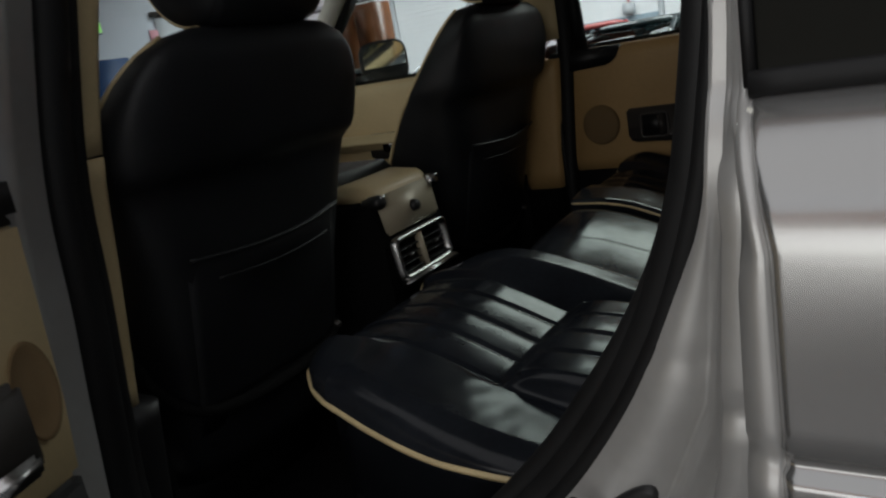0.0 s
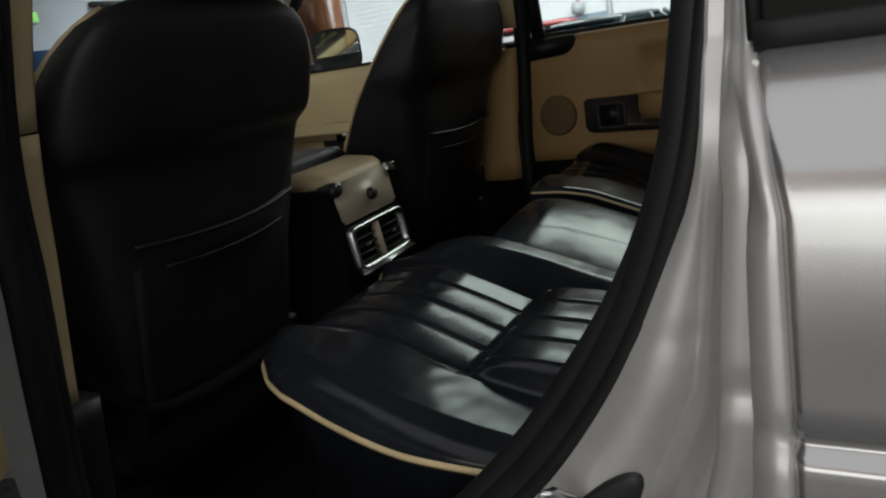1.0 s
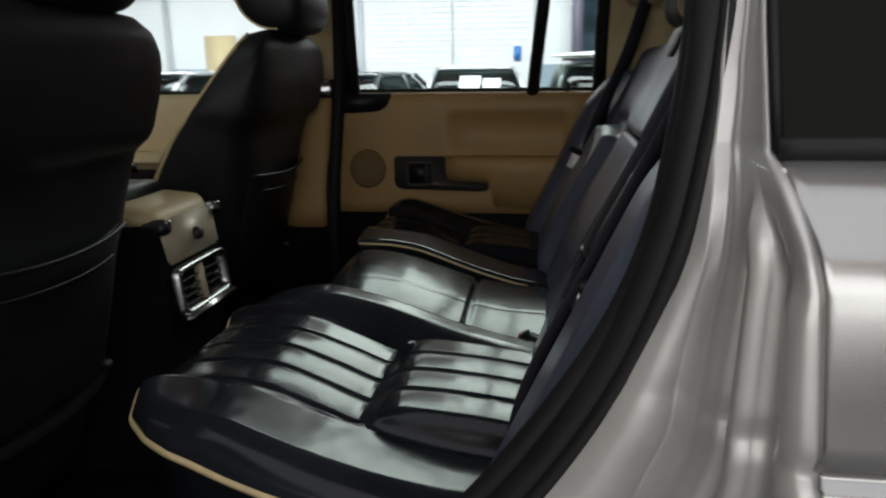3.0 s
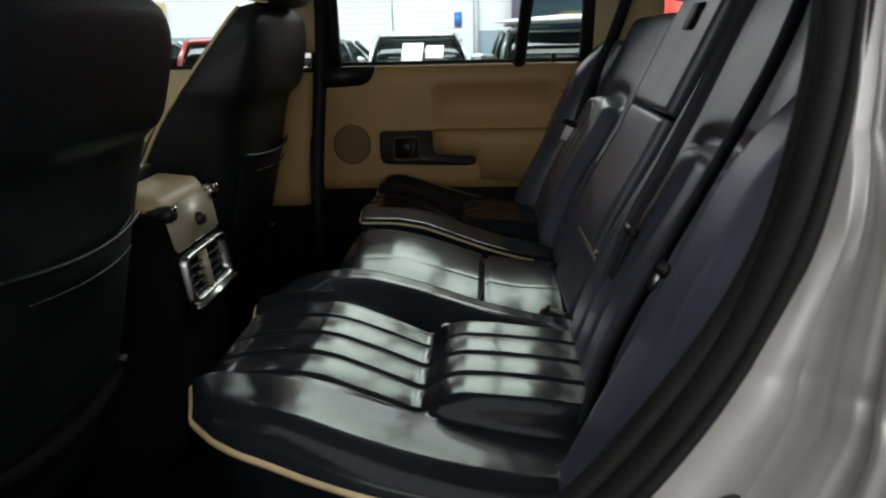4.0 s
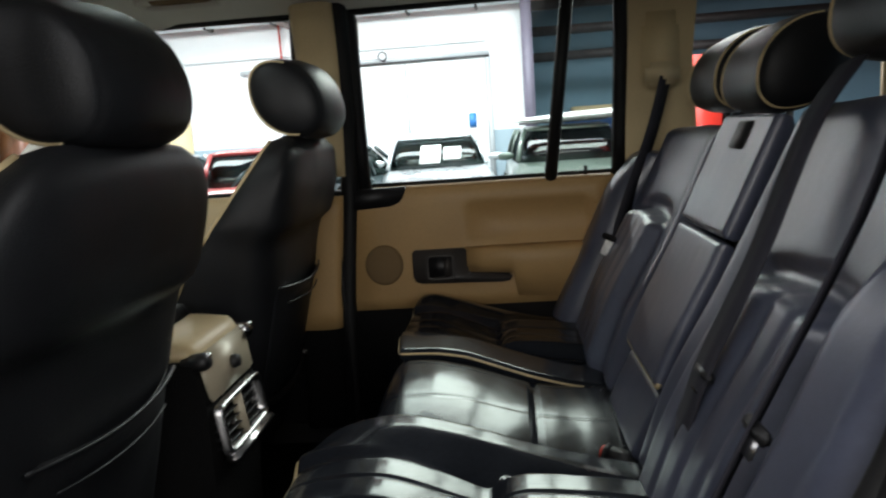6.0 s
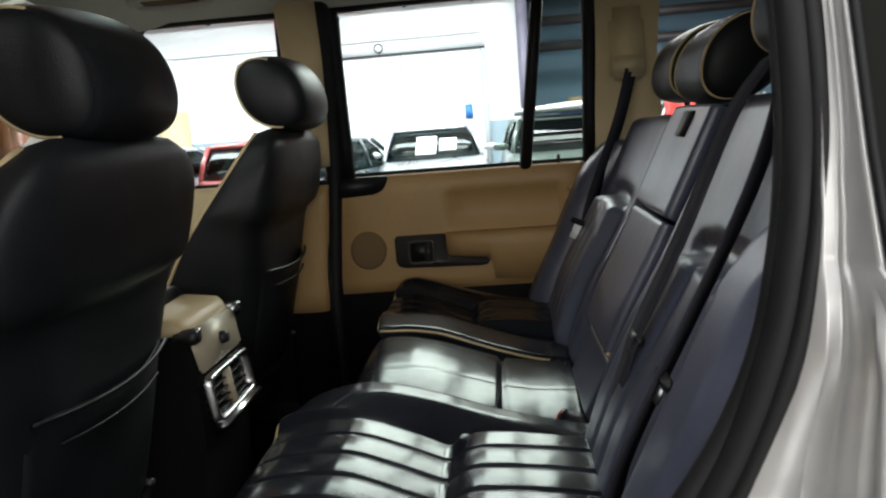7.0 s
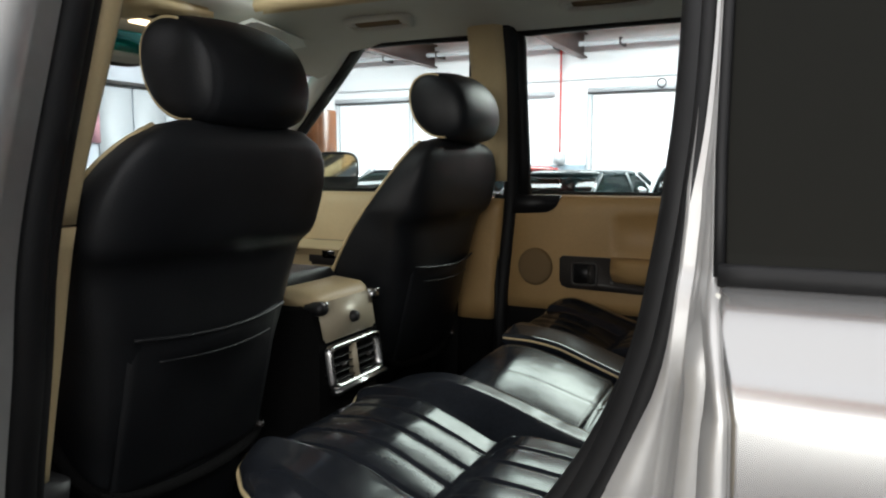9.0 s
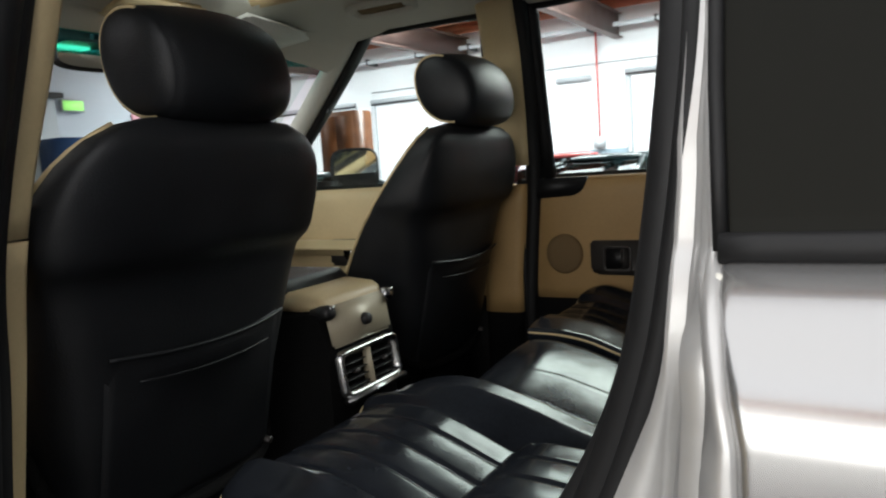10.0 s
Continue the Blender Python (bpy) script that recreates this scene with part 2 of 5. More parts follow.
BEAM = mat("brown_painted_steel", (0.10, 0.055, 0.045), 0.55, 0.1, var=0.25, fine=20)
PRIMER = mat("red_oxide_steel", (0.30, 0.09, 0.045), 0.6, var=0.25, fine=20)
ROOFING = mat("roof_sheet", (0.40, 0.16, 0.09), 0.6, var=0.2, scale=1, fine=20)
WOOD = mat("brown_varnished_wood", (0.14, 0.05, 0.017), 0.4, var=0.3, scale=6, fine=40)
BEIGE = mat("beige_board", (0.62, 0.50, 0.30), 0.6)
GREYDOOR = mat("pale_grey_door_paint", (0.52, 0.54, 0.57), 0.5, var=0.06)
BLUEBOX = mat("dark_blue_paint", (0.02, 0.06, 0.16), 0.5)
REDP = mat("red_paint", (0.55, 0.03, 0.02), 0.45)

solid("floor", box(-13, 10, -9, 18, -0.2, 0, 0), CONCRETE, "grey polished concrete warehouse floor", "floor", kind="structure", smooth=False)
solid("wall_north", box(-13, 1.15, 14, 14.3, 1.36, 4.6), WHITE, "white painted warehouse wall", "wall", kind="structure", smooth=False)
solid("dado", box(-13, 1.15, 13.98, 14.3, 0, 1.36), DADO, "grey blue painted lower wall band", "wall", kind="structure", smooth=False)
solid("wall_north_blue", box(1.15, 10, 17.7, 18, 0, 4.6), BLUE, "blue painted wall of a shaded bay", "wall", kind="structure", smooth=False)
solid("wall_return", box(0.95, 1.15, 14.3, 17.7, 0, 4.6), BLUE, "blue painted return wall", "wall", kind="structure", smooth=False)
solid("wall_west", box(-13.3, -13, -9, 14.3, 0, 4.6), mat("grey_wall_paint", (0.58, 0.61, 0.67), 0.7, var=0.12, scale=0.8, fine=20), "white painted end wall of the warehouse", "wall", kind="structure", smooth=False)
solid("wall_east", box(10, 10.3, -9, 18, 0, 4.6), BLUE, "blue painted end wall of the warehouse", "wall", kind="structure", smooth=False)
# never in view: the long opening is added to let the south fill through
ws_ = box(-13, -4.4, -9.3, -9, 0, 4.6)
box(6.8, 10, -9.3, -9, 0, 4.6, bm=ws_)
box(-4.4, 6.8, -9.3, -9, 0, 1.55, bm=ws_)
box(-4.4, 6.8, -9.3, -9, 3.95, 4.6, bm=ws_)
solid("wall_south", ws_, mat("pale_grey_brick_paint", (0.60, 0.59, 0.58), 0.7, var=0.2, scale=0.8), "unseen grey painted wall with a long opening added for fill light", "wall", kind="structure", smooth=False)
roof = bmesh.new()
for y0, y1 in ((-9, -6.5), (-0.3, 4.2), (8.2, 9.7), (11.3, 18)):
    box(-13.3, 10.3, y0, y1, 4.25, 4.31, bm=roof)
for x0, x1, y0, y1 in ((6.0, 10.3, -6.5, -0.3), (-13.3, -6, -6.5, -0.3), (4.0, 10.3, 4.2, 8.2), (-13.3, -2.4, 4.2, 8.2), (-2.4, 0.2, 5.7, 8.2), (3.5, 10.3, 9.7, 11.3), (-13.3, -11.6, 9.7, 11.3)):
    box(x0, x1, y0, y1, 4.25, 4.31, bm=roof)
solid("ceiling", roof, ROOFING, "brown sheet roof of the warehouse with skylight strips", "ceiling", kind="structure", smooth=False)

# roof steel
for i, x in enumerate((-10.3, -6.85, -3.4, 4.0, 7.6)):
    b = thing("roof_rafter", (x, 4, 4.5), "dark steel rafter under the sheet roof", "rafter", "rafters of the roof")
    part("flange", box(x - 0.09, x + 0.09, -9, 13.98, 3.55, 3.58, 0.004), BEAM, b)
    part("web", box(x - 0.015, x + 0.015, -9, 13.98, 3.58, 4.02), BEAM, b)
    part("top_flange", box(x - 0.09, x + 0.09, -9, 13.98, 4.02, 4.05, 0.004), BEAM, b)
for y in (3.4, 8.8, 12.2, 13.4):
    solid("roof_purlin", box(-13, 10, y - 0.05, y + 0.05, 4.05, 4.25, 0.005), PRIMER, "red oxide steel purlin under the roof", "purlin", "purlins of the roof")
solid("sprinkler_pipe", tube([(-13, 13.6, 3.78), (1.1, 13.6, 3.78)], 0.05, 10), GREYDOOR, "pale grey pipe along the wall under the roof", "pipe")
for x in np.arange(-12, 1, 1.35):
    solid("pipe_clip", box(x - 0.03, x + 0.03, 13.55, 14.0, 3.72, 3.86, 0.01), STEEL, "dark steel pipe bracket on the wall", "pipe bracket", "brackets of the pipe")
solid("drop_pipe", tube([(-3.85, 13.9, 3.78), (-3.85, 13.9, 1.5)], 0.02, 8), REDP, "thin red drop pipe on the wall", "pipe")
solid("tap_box", box(-3.97, -3.75, 13.82, 13.98, 1.38, 1.62, 0.02), GREYDOOR, "pale grey switch box on the wall", "switch box")
for x0, x1 in ((-12.6, -10.1), (-9.4, -7.5), (-3.17, 0.25)):
    d = thing("roller_door", ((x0 + x1) / 2, 13.9, 0), "white roller door closed with a dark header rail", "roller door", "roller doors of the wall")
    n = 26
    cur = bmesh.new()
    for i in range(n):
        z0 = 0.02 + i * 2.8 / n
        box(x0, x1, 13.945, 13.965, z0, z0 + 2.8 / n - 0.004, 0.003, bm=cur, seg=1)
    part("curtain", cur, WHITE, d, smooth=False)
    part("header_rail", box(x0 - 0.1, x1 + 0.1, 13.86, 13.97, 2.84, 2.93, 0.01), GREYDOOR, d)
    part("header_shadow_gap", box(x0 - 0.1, x1 + 0.1, 13.88, 13.965, 2.81, 2.84), STEEL, d)
    for x in (x0 - 0.06, x1 + 0.06):
        part("guide_rail", box(x - 0.05, x + 0.05, 13.9, 13.968, 0, 2.8, 0.008), GREYDOOR, d)
ring = thing("hose_reel", (-1.75, 13.9, 2.95), "small round dark hose ring hung on the rail", "hose reel")
part("ring", tube(oval((-1.78, 13.84, 2.96), (1, 0, 0), (0, 0, 1), 0.085, 0.085, 20), 0.014, 6, True), STEEL, ring)
part("hook", box(-1.79, -1.74, 13.8, 13.97, 2.85, 2.89, 0.008), STEEL, ring)
solid("end_column", box(1.0, 1.2, 13.5, 13.97, 0, 4.5, 0.01), mat("purple_grey_steel", (0.16, 0.14, 0.19), 0.5), "purple grey steel column at the wall end", "column")
for z in (2.75, 3.3, 3.85):
    solid("bay_beam", box(1.2, 10, 15.4, 15.7, z, z + 0.18, 0.01), STEEL, "dark steel beam across the shaded bay", "beam", "beams of the bay")
solid("timber_stack", box(2.2, 3.6, 16.4, 17.2, 1.45, 1.75, 0.02), BEIGE, "pale timber stack in the shaded bay", "timber")
solid("timber_rack", box(2.0, 3.8, 16.3, 17.3, 0, 1.45, 0.02), BLUEBOX, "dark rack that carries pale timber", "rack")
rl = thing("red_cabinet", (2.85, 8.1, 0), "red painted steel cabinet on the floor", "cabinet")
part("body", box(2.62, 3.12, 7.9, 8.3, 0.05, 2.08, 0.02), REDP, rl)
part("plinth", box(2.64, 3.1, 7.92, 8.28, 0, 0.05), STEEL, rl)
part("door", box(2.64, 3.1, 7.88, 7.9, 0.1, 2.03, 0.006), REDP, rl)

# end wall furniture
wd = thing("cupboard", (-6.7, 9, 0), "tall brown varnished wooden cupboard", "cupboard")
part("body", box(-7.1, -6.35, 8.8, 9.3, 0.06, 2.28, 0.02), WOOD, wd)
part("plinth", box(-7.05, -6.4, 8.85, 9.3, 0, 0.06), STEEL, wd)
for x in (-7.07, -6.71):
    part("door", box(x, x + 0.33, 8.77, 8.8, 0.1, 2.2, 0.008), WOOD, wd)
bd = thing("personnel_door", (-12.95, 13.3, 0), "beige door in a pale frame in the end wall", "door")
part("leaf", box(-12.98, -12.93, 13.0, 13.8, 0.01, 2.35, 0.01), BEIGE, bd)
part("frame", box(-12.985, -12.95, 12.92, 13.88, 0, 2.45, 0.01), GREYDOOR, bd)
part("handle", box(-12.93, -12.87, 13.1, 13.15, 1.0, 1.04, 0.01), CHROME, bd)
bn = thing("beige_door", (-6.15, 13.9, 0), "beige door in the white wall", "door")
part("leaf", box(-6.62, -5.93, 13.925, 13.965, 0.02, 2.04, 0.01), BEIGE, bn)
for y0 in (5.2, 9.95):
    d = thing("panel_door", (-12.95, y0 + 1.4, 0), "pale grey double door panels in the end wall", "door", "panel doors of the end wall")
    for k in range(3):
        part("leaf", box(-12.99, -12.93, y0 + k * 0.95, y0 + k * 0.95 + 0.9, 0.02, 3.1, 0.02), GREYDOOR, d)
    part("rail", box(-12.99, -12.86, y0 - 0.1, y0 + 2.95, 3.12, 3.22, 0.01), STEEL, d)
ex = thing("exit_sign", (-12.9, 8.3, 2.95), "green lit exit sign on the end wall", "sign")
part("box", box(-12.99, -12.9, 8.1, 8.6, 2.85, 3.1, 0.01), GREYDOOR, ex)
part("face", box(-12.9, -12.89, 8.13, 8.57, 2.88, 3.07), glow("exit_glow", (0.35, 0.8, 0.2), 0.8), ex)
solid("blue_cabinet", box(-12.9, -12.2, 7.5, 8.5, 0, 2.3, 0.02), BLUEBOX, "dark blue steel cabinet against the end wall", "cabinet")
solid("notice_board", box(-12.985, -12.95, 9.75, 10.0, 1.85, 2.85, 0.004), mat("pink_notice", (0.7, 0.35, 0.4), 0.6), "pink and white notice strip on the end wall", "notice")



# ---- parked cars of the hall ----
def parked_car(name, x, y, turn, paint, label, length=4.3, width=1.75, high=1.4, van=False, rack=False):
    m = pose(x, y, 0, 0, 0, turn)
    car = thing(name, (x, y, 0), label, "car", "parked cars of the hall")
    L, W = length / 2, width / 2
    belt = high * 0.64
    rings = []
    for fx, top, w in ((-1, 0.55, 0.78), (-0.97, 0.64, 0.9), (-0.8, 0.86, 0.98), (-0.45, 0.97, 1), (0, 1, 1), (0.5, 1.0, 1), (0.85, 0.97, 0.97), (0.97, 0.86, 0.9), (1, 0.62, 0.8)):
        zt, w = belt * top, W * w
        ring = [(w * 0.9, 0.22), (w, 0.35), (w, zt * 0.72), (w * 0.96, zt * 0.93), (w * 0.86, zt)]
        rings.append([Vector((L * fx, a, z)) for a, z in ring] + [Vector((L * fx, -a, z)) for a, z in reversed(ring)])
    body = loft([[m @ p for p in r] for r in rings])
    part("body", body, paint, car)
    x0, x1, t0, t1 = (-0.42, 0.97, -0.18, 0.86) if van else (-0.45, 0.78, -0.12, 0.5)
    gl, cap = [], []
    for z, e0, e1, w in ((belt - 0.02, x0, x1, 0.9), (belt + (high - belt) * 0.55, (x0 + t0) / 2, (x1 + t1) / 2, 0.81), (high - 0.07, t0 - 0.02, t1 + 0.02, 0.72)):
        gl.append([m @ p for p in oval((L * (e0 + e1) / 2, 0, z), (1, 0, 0), (0, 1, 0), L * (e1 - e0) / 2, W * w, 40, 7)])
    part("glasshouse", loft(gl), CARGLASS, car, "dark window glass")
    for z, g in ((high - 0.075, 1.0), (high - 0.03, 0.98), (high, 0.8)):
        cap.append([m @ p for p in oval((L * (t0 + t1) / 2, 0, z), (1, 0, 0), (0, 1, 0), L * ((t1 - t0) / 2 + 0.03) * g, W * 0.735 * g, 40, 6)])
    part("roof", loft(cap), paint, car)
    for s in (-1, 1):
        for a, b in ((x0 + 0.02, t0), ((x0 + x1) / 2 + 0.1, (t0 + t1) / 2 + 0.08), (x1 - 0.02, t1)):
            part("pillar", tube([m @ Vector((L * a, s * W * 0.885, belt)), m @ Vector((L * (a + b) / 2, s * W * 0.81, (belt + high) / 2)), m @ Vector((L * b, s * W * 0.72, high - 0.05))], 0.035, 6), paint, car)
        part("door_mirror", loft([[m @ p for p in oval((L * (x0 + 0.1), s * (W + o), belt + 0.09), (1, 0, 0), (0, 0, 1), r, r * 0.8, 14, 3)] for o, r in ((-0.06, 0.03), (0.02, 0.075), (0.14, 0.07), (0.17, 0.04))]), paint, car)
        for fx in (-0.62, 0.62):
            c = Vector((L * fx, s * W * 0.93, 0.32))
            wh = part("tyre", loft([[m @ p for p in oval(c + Vector((0, s * o, 0)), (1, 0, 0), (0, 0, 1), r, r, 24)] for o, r in ((-0.1, 0.28), (-0.09, 0.32), (0.06, 0.32), (0.08, 0.29), (0.075, 0.21))]), RUBBER, car)
            part("rim", loft([[m @ p for p in oval(c + Vector((0, s * o, 0)), (1, 0, 0), (0, 0, 1), r, r, 16)] for o, r in ((0.05, 0.21), (0.07, 0.2), (0.06, 0.05))]), CHROME, wh)
        part("headlamp", loft([[m @ p for p in oval((-L * fx, s * W * 0.66, belt * 0.66), (0, 1, 0), (0, 0, 1), r, r * 0.6, 14)] for fx, r in ((0.92, 0.14), (0.985, 0.13), (0.995, 0.09))]), CHROME, car, "clear headlamp")
        part("tail_lamp", loft([[m @ p for p in oval((L * fx, s * W * 0.68, belt * 0.74), (0, 1, 0), (0, 0, 1), r, r * 0.7, 14)] for fx, r in ((0.93, 0.12), (0.985, 0.11), (0.995, 0.07))]), REDP, car, "red tail lamp")
    if rack:
        for fx in (0.0, 0.55):
            part("roof_bar", tube([m @ Vector((L * fx, -W * 0.7, high + 0.05)), m @ Vector((L * fx, W * 0.7, high + 0.05))], 0.02, 8), STEEL, car)
    return car


CARGLASS = glass("car_glass", (0.13, 0.17, 0.165), 0.06)
PAPER = mat("white_paper", (0.85, 0.86, 0.86), 0.7, bump=0)
P_WHITE = mat("white_car_paint", (0.72, 0.74, 0.74), 0.3, coat=0.6, bump=0)
P_GREEN = mat("grey_green_car_paint", (0.07, 0.095, 0.08), 0.35, 0.2, coat=0.6, bump=0)
P_RED = mat("red_car_paint", (0.35, 0.03, 0.03), 0.35, coat=0.6, bump=0)
P_SILVER = mat("silver_car_paint", (0.5, 0.52, 0.55), 0.3, 0.5, coat=0.6, bump=0)
P_DARK = mat("dark_car_paint", (0.03, 0.045, 0.05), 0.3, coat=0.6, bump=0)
pickup = parked_car("parked_pickup", -0.62, 11.2, 96, P_SILVER, "silver pickup parked nose out with white papers in the windscreen", 4.4, 1.75, 1.36)
for x0, x1, k in ((-0.79, -0.47, 1.45), (-0.42, -0.15, 1.0)):
    part("paper", box(x0 - (x0 + x1) / 2, x1 - (x0 + x1) / 2, -0.003, 0.003, -0.17 * k, 0.17 * k, m=pose((x0 + x1) / 2, 10.40, 1.06, -58, 0, 0)), PAPER, pickup, "white paper sheet")
solid("blue_sign", box(-0.12, 0.02, 13.9, 13.925, 1.45, 1.72, 0.004), mat("blue_sign_paint", (0.05, 0.22, 0.6), 0.5), "small blue sign on the white wall", "sign")
solid("wall_rail", box(-4.75, -4.0, 13.9, 13.97, 2.80, 2.90, 0.008), GREYDOOR, "short grey rail on the white wall", "wall rail")
solid("wall_cable", tube([(-9.5, 13.95, 3.12), (0.3, 13.95, 3.12)], 0.010, 6), GREYDOOR, "thin grey cable along the white wall", "cable")
solid("wall_conduit", tube([(-1.35, 13.92, 2.8), (-1.35, 13.92, 1.4)], 0.012, 6), GREYDOOR, "thin grey conduit on the wall", "conduit")
parked_car("parked_wagon", 1.5, 10.6, 92, P_GREEN, "grey green wagon parked tail out with a roof bar", 4.5, 1.85, 1.38, True, True)
parked_car("parked_convertible", -2.35, 9.6, 78, P_DARK, "dark car with a red roof parked tail out", 4.3, 1.75, 1.28)
parked_car("parked_hatchback", -3.5, 10.4, -70, P_RED, "red hatchback parked in the row", 3.9, 1.65, 1.34)
parked_car("parked_saloon", -5.4, 10.0, 75, P_SILVER, "silver saloon parked tail out", 4.5, 1.75, 1.33)
parked_car("parked_coupe", -7.6, 8.6, 15, P_DARK, "dark coupe with bright windows parked along the hall", 4.3, 1.75, 1.3)
parked_car("parked_white_car", 4.2, 11.6, 90, P_WHITE, "white car parked in the row", 4.6, 1.85, 1.5)
board = thing("kayak", (1.95, 10.5, 1.45), "white kayak carried on the wagon roof", "kayak")
part("hull", loft([oval((1.95 + 1.35 * f, 10.2, 1.50 + 0.03 * f), (0, 1, 0), (0, 0, 1), 0.3 * w, 0.07 * w, 20) for f, w in ((-1, 0.05), (-0.8, 0.5), (-0.3, 0.95), (0.3, 1), (0.8, 0.6), (1, 0.05))]), P_WHITE, board)


# ---- car shell: floor, roof lining, pillars ----
solid("car_floor", box(-1.2, 1.7, -0.74, 0.74, 0.5, 0.56, 0.01), CARPET, "black carpet on the car floor", "car floor", kind="structure")
hl = bmesh.new()


def liner_z(x, y):
    return 1.775 - 0.10 * max(0, abs(y) - 0.30) ** 2 / 0.09 * 0.6 - 0.09 * step(-x, 0.35, 0.75) - 0.03 * step(x, 0.9, 1.7)


SUN = (-0.50, -0.06, -0.27, 0.27)
xs = [-0.72, -0.65, SUN[0], -0.45, -0.3, -0.15, SUN[1], 0.05, 0.2, 0.4, 0.6, 0.8, 1.0, 1.2, 1.4, 1.6, 1.72]
ys = [-0.62, -0.56, -0.48, -0.4, -0.33, SUN[2], -0.15, 0, 0.15, SUN[3], 0.33, 0.4, 0.48, 0.56, 0.62]


def bow(x, y):
    """The front edge of the lining follows the bowed windscreen."""
    return x + 0.18 * (y / 0.62) ** 2 * max(0, min(1, (-0.40 - x) / 0.30))


low = {(x, y): hl.verts.new((bow(x, y), y, liner_z(x, y))) for x in xs for y in ys}
high = {(x, y): hl.verts.new((bow(x, y), y, liner_z(x, y) + 0.05)) for x in xs for y in ys}


def in_sun(x, y):
    return SUN[0] <= x < SUN[1] and SUN[2] <= y < SUN[3]


cells = [(i, j) for i in range(len(xs) - 1) for j in range(len(ys) - 1) if not in_sun(xs[i], ys[j])]
for lay in (low, high):
    for i, j in cells:
        hl.faces.new((lay[xs[i], ys[j]], lay[xs[i + 1], ys[j]], lay[xs[i + 1], ys[j + 1]], lay[xs[i], ys[j + 1]]))
for x in (SUN[0], SUN[1]):
    for a, b in zip(ys, ys[1:]):
        if SUN[2] <= a < SUN[3]:
            hl.faces.new((low[x, a], low[x, b], high[x, b], high[x, a]))
for y in (SUN[2], SUN[3]):
    for a, b in zip(xs, xs[1:]):
        if SUN[0] <= a < SUN[1]:
            hl.faces.new((low[a, y], low[b, y], high[b, y], high[a, y]))
solid("ceiling_lining", hl, LINER, "pale grey cloth roof lining of the car", "headliner", kind="structure")
sr = thing("sunroof", (-0.3, 0, 1.8), "glass sunroof in the roof lining with a cream surround", "sunroof")
part("surround", tube(oval(((SUN[0] + SUN[1]) / 2, 0, 1.772), (1, 0, 0), (0, 1, 0), 0.265, 0.285, 48, 9), 0.022, 8, True), CREAM, sr)
part("seal", tube(oval(((SUN[0] + SUN[1]) / 2, 0, 1.815), (1, 0, 0), (0, 1, 0), 0.25, 0.27, 48, 9), 0.014, 8, True), RUBBER, sr)
pane = part("pane", box(SUN[0] - 0.02, SUN[1] + 0.02, -0.29, 0.29, 1.838, 1.843), CLEAR, sr)
pane.visible_shadow = False

# roof skin with the same opening
rs = bmesh.new()
for x0, x1, y0, y1 in ((-0.58, SUN[0] - 0.02, -0.60, 0.60), (SUN[1] + 0.02, 1.75, -0.66, 0.66), (SUN[0] - 0.02, SUN[1] + 0.02, -0.66, -0.29), (SUN[0] - 0.02, SUN[1] + 0.02, 0.29, 0.66)):
    box(x0, x1, y0, y1, 1.845, 1.86, bm=rs)
solid("roof_skin", rs, PAINT, "silver painted car roof", "car roof", kind="structure")

solid("sill_far", box(-1.1, 1.7, 0.70, 0.90, 0.42, 0.60, 0.02), BLACK, "black sill under the far doors", "door sill", kind="structure")

# far side: B pillar, C pillar, cant rail
BPF = smooth_line([(0.005, 0.745, 0.60), (0.015, 0.745, 0.94), (0.047, 0.735, 1.25), (0.074, 0.665, 1.55), (0.084, 0.60, 1.74)], 6)
bp = thing("pillar_trim_far", (0, 0.745, 0.6), "cream trim of the centre pillar on the driver side", "pillar trim")
part("lower_trim", loft([oval(p + Vector((-0.055, 0, 0)), (1, 0, 0), (0, 1, 0), 0.062, 0.045, 20, 4) for p in BPF[5:13]]), TAN, bp)
part("foot_trim", loft([oval(p + Vector((-0.055, 0.002, 0)), (1, 0, 0), (0, 1, 0), 0.061, 0.044, 20, 4) for p in BPF[:6]]), CARPET, bp, "black lower pillar trim")
part("upper_trim", loft([oval(p + Vector((-0.040, 0.004, 0)), (1, 0, 0), (0, 1, 0), 0.058, 0.042, 20, 4) for p in BPF[13:]]), CREAM, bp)
part("belt_guide", box(-0.05, 0.02, 0.625, 0.66, 1.46, 1.6, 0.012), CREAM, bp)
part("door_seal", tube([p + Vector((0.019, -0.004, 0)) for p in BPF], 0.024, 10), RUBBER, bp)

cp = thing("pillar_trim_rear_far", (0.88, 0.7, 1.2), "cream rear pillar trim with a belt slot", "pillar trim")
CPF = [(0.80, 0.985, 0.735, 1.22), (0.80, 0.975, 0.70, 1.40), (0.80, 0.96, 0.665, 1.55), (0.79, 0.965, 0.63, 1.68), (0.77, 1.02, 0.60, 1.76)]
part("panel", loft([[Vector((a, y, z)), Vector((b, y, z)), Vector((b, y + 0.05, z)), Vector((a, y + 0.05, z))] for a, b, y, z in CPF]), CREAM, cp, smooth=False)
part("slot_frame", box(0.835, 0.925, 0.637, 0.66, 1.47, 1.66, 0.01, m=pose(0, 0, 0)), CREAM, cp)
part("belt_anchor", box(0.84, 0.92, 0.615, 0.65, 1.475, 1.53, 0.012), BEIGE, cp, "pale plastic belt guide")
part("quarter_trim", box(0.80, 1.7, 0.72, 0.78, 0.6, 1.24, 0.02), BLACK, cp)
part("quarter_upper", box(1.42, 1.55, 0.66, 0.72, 1.22, 1.74, 0.02), CREAM, cp)
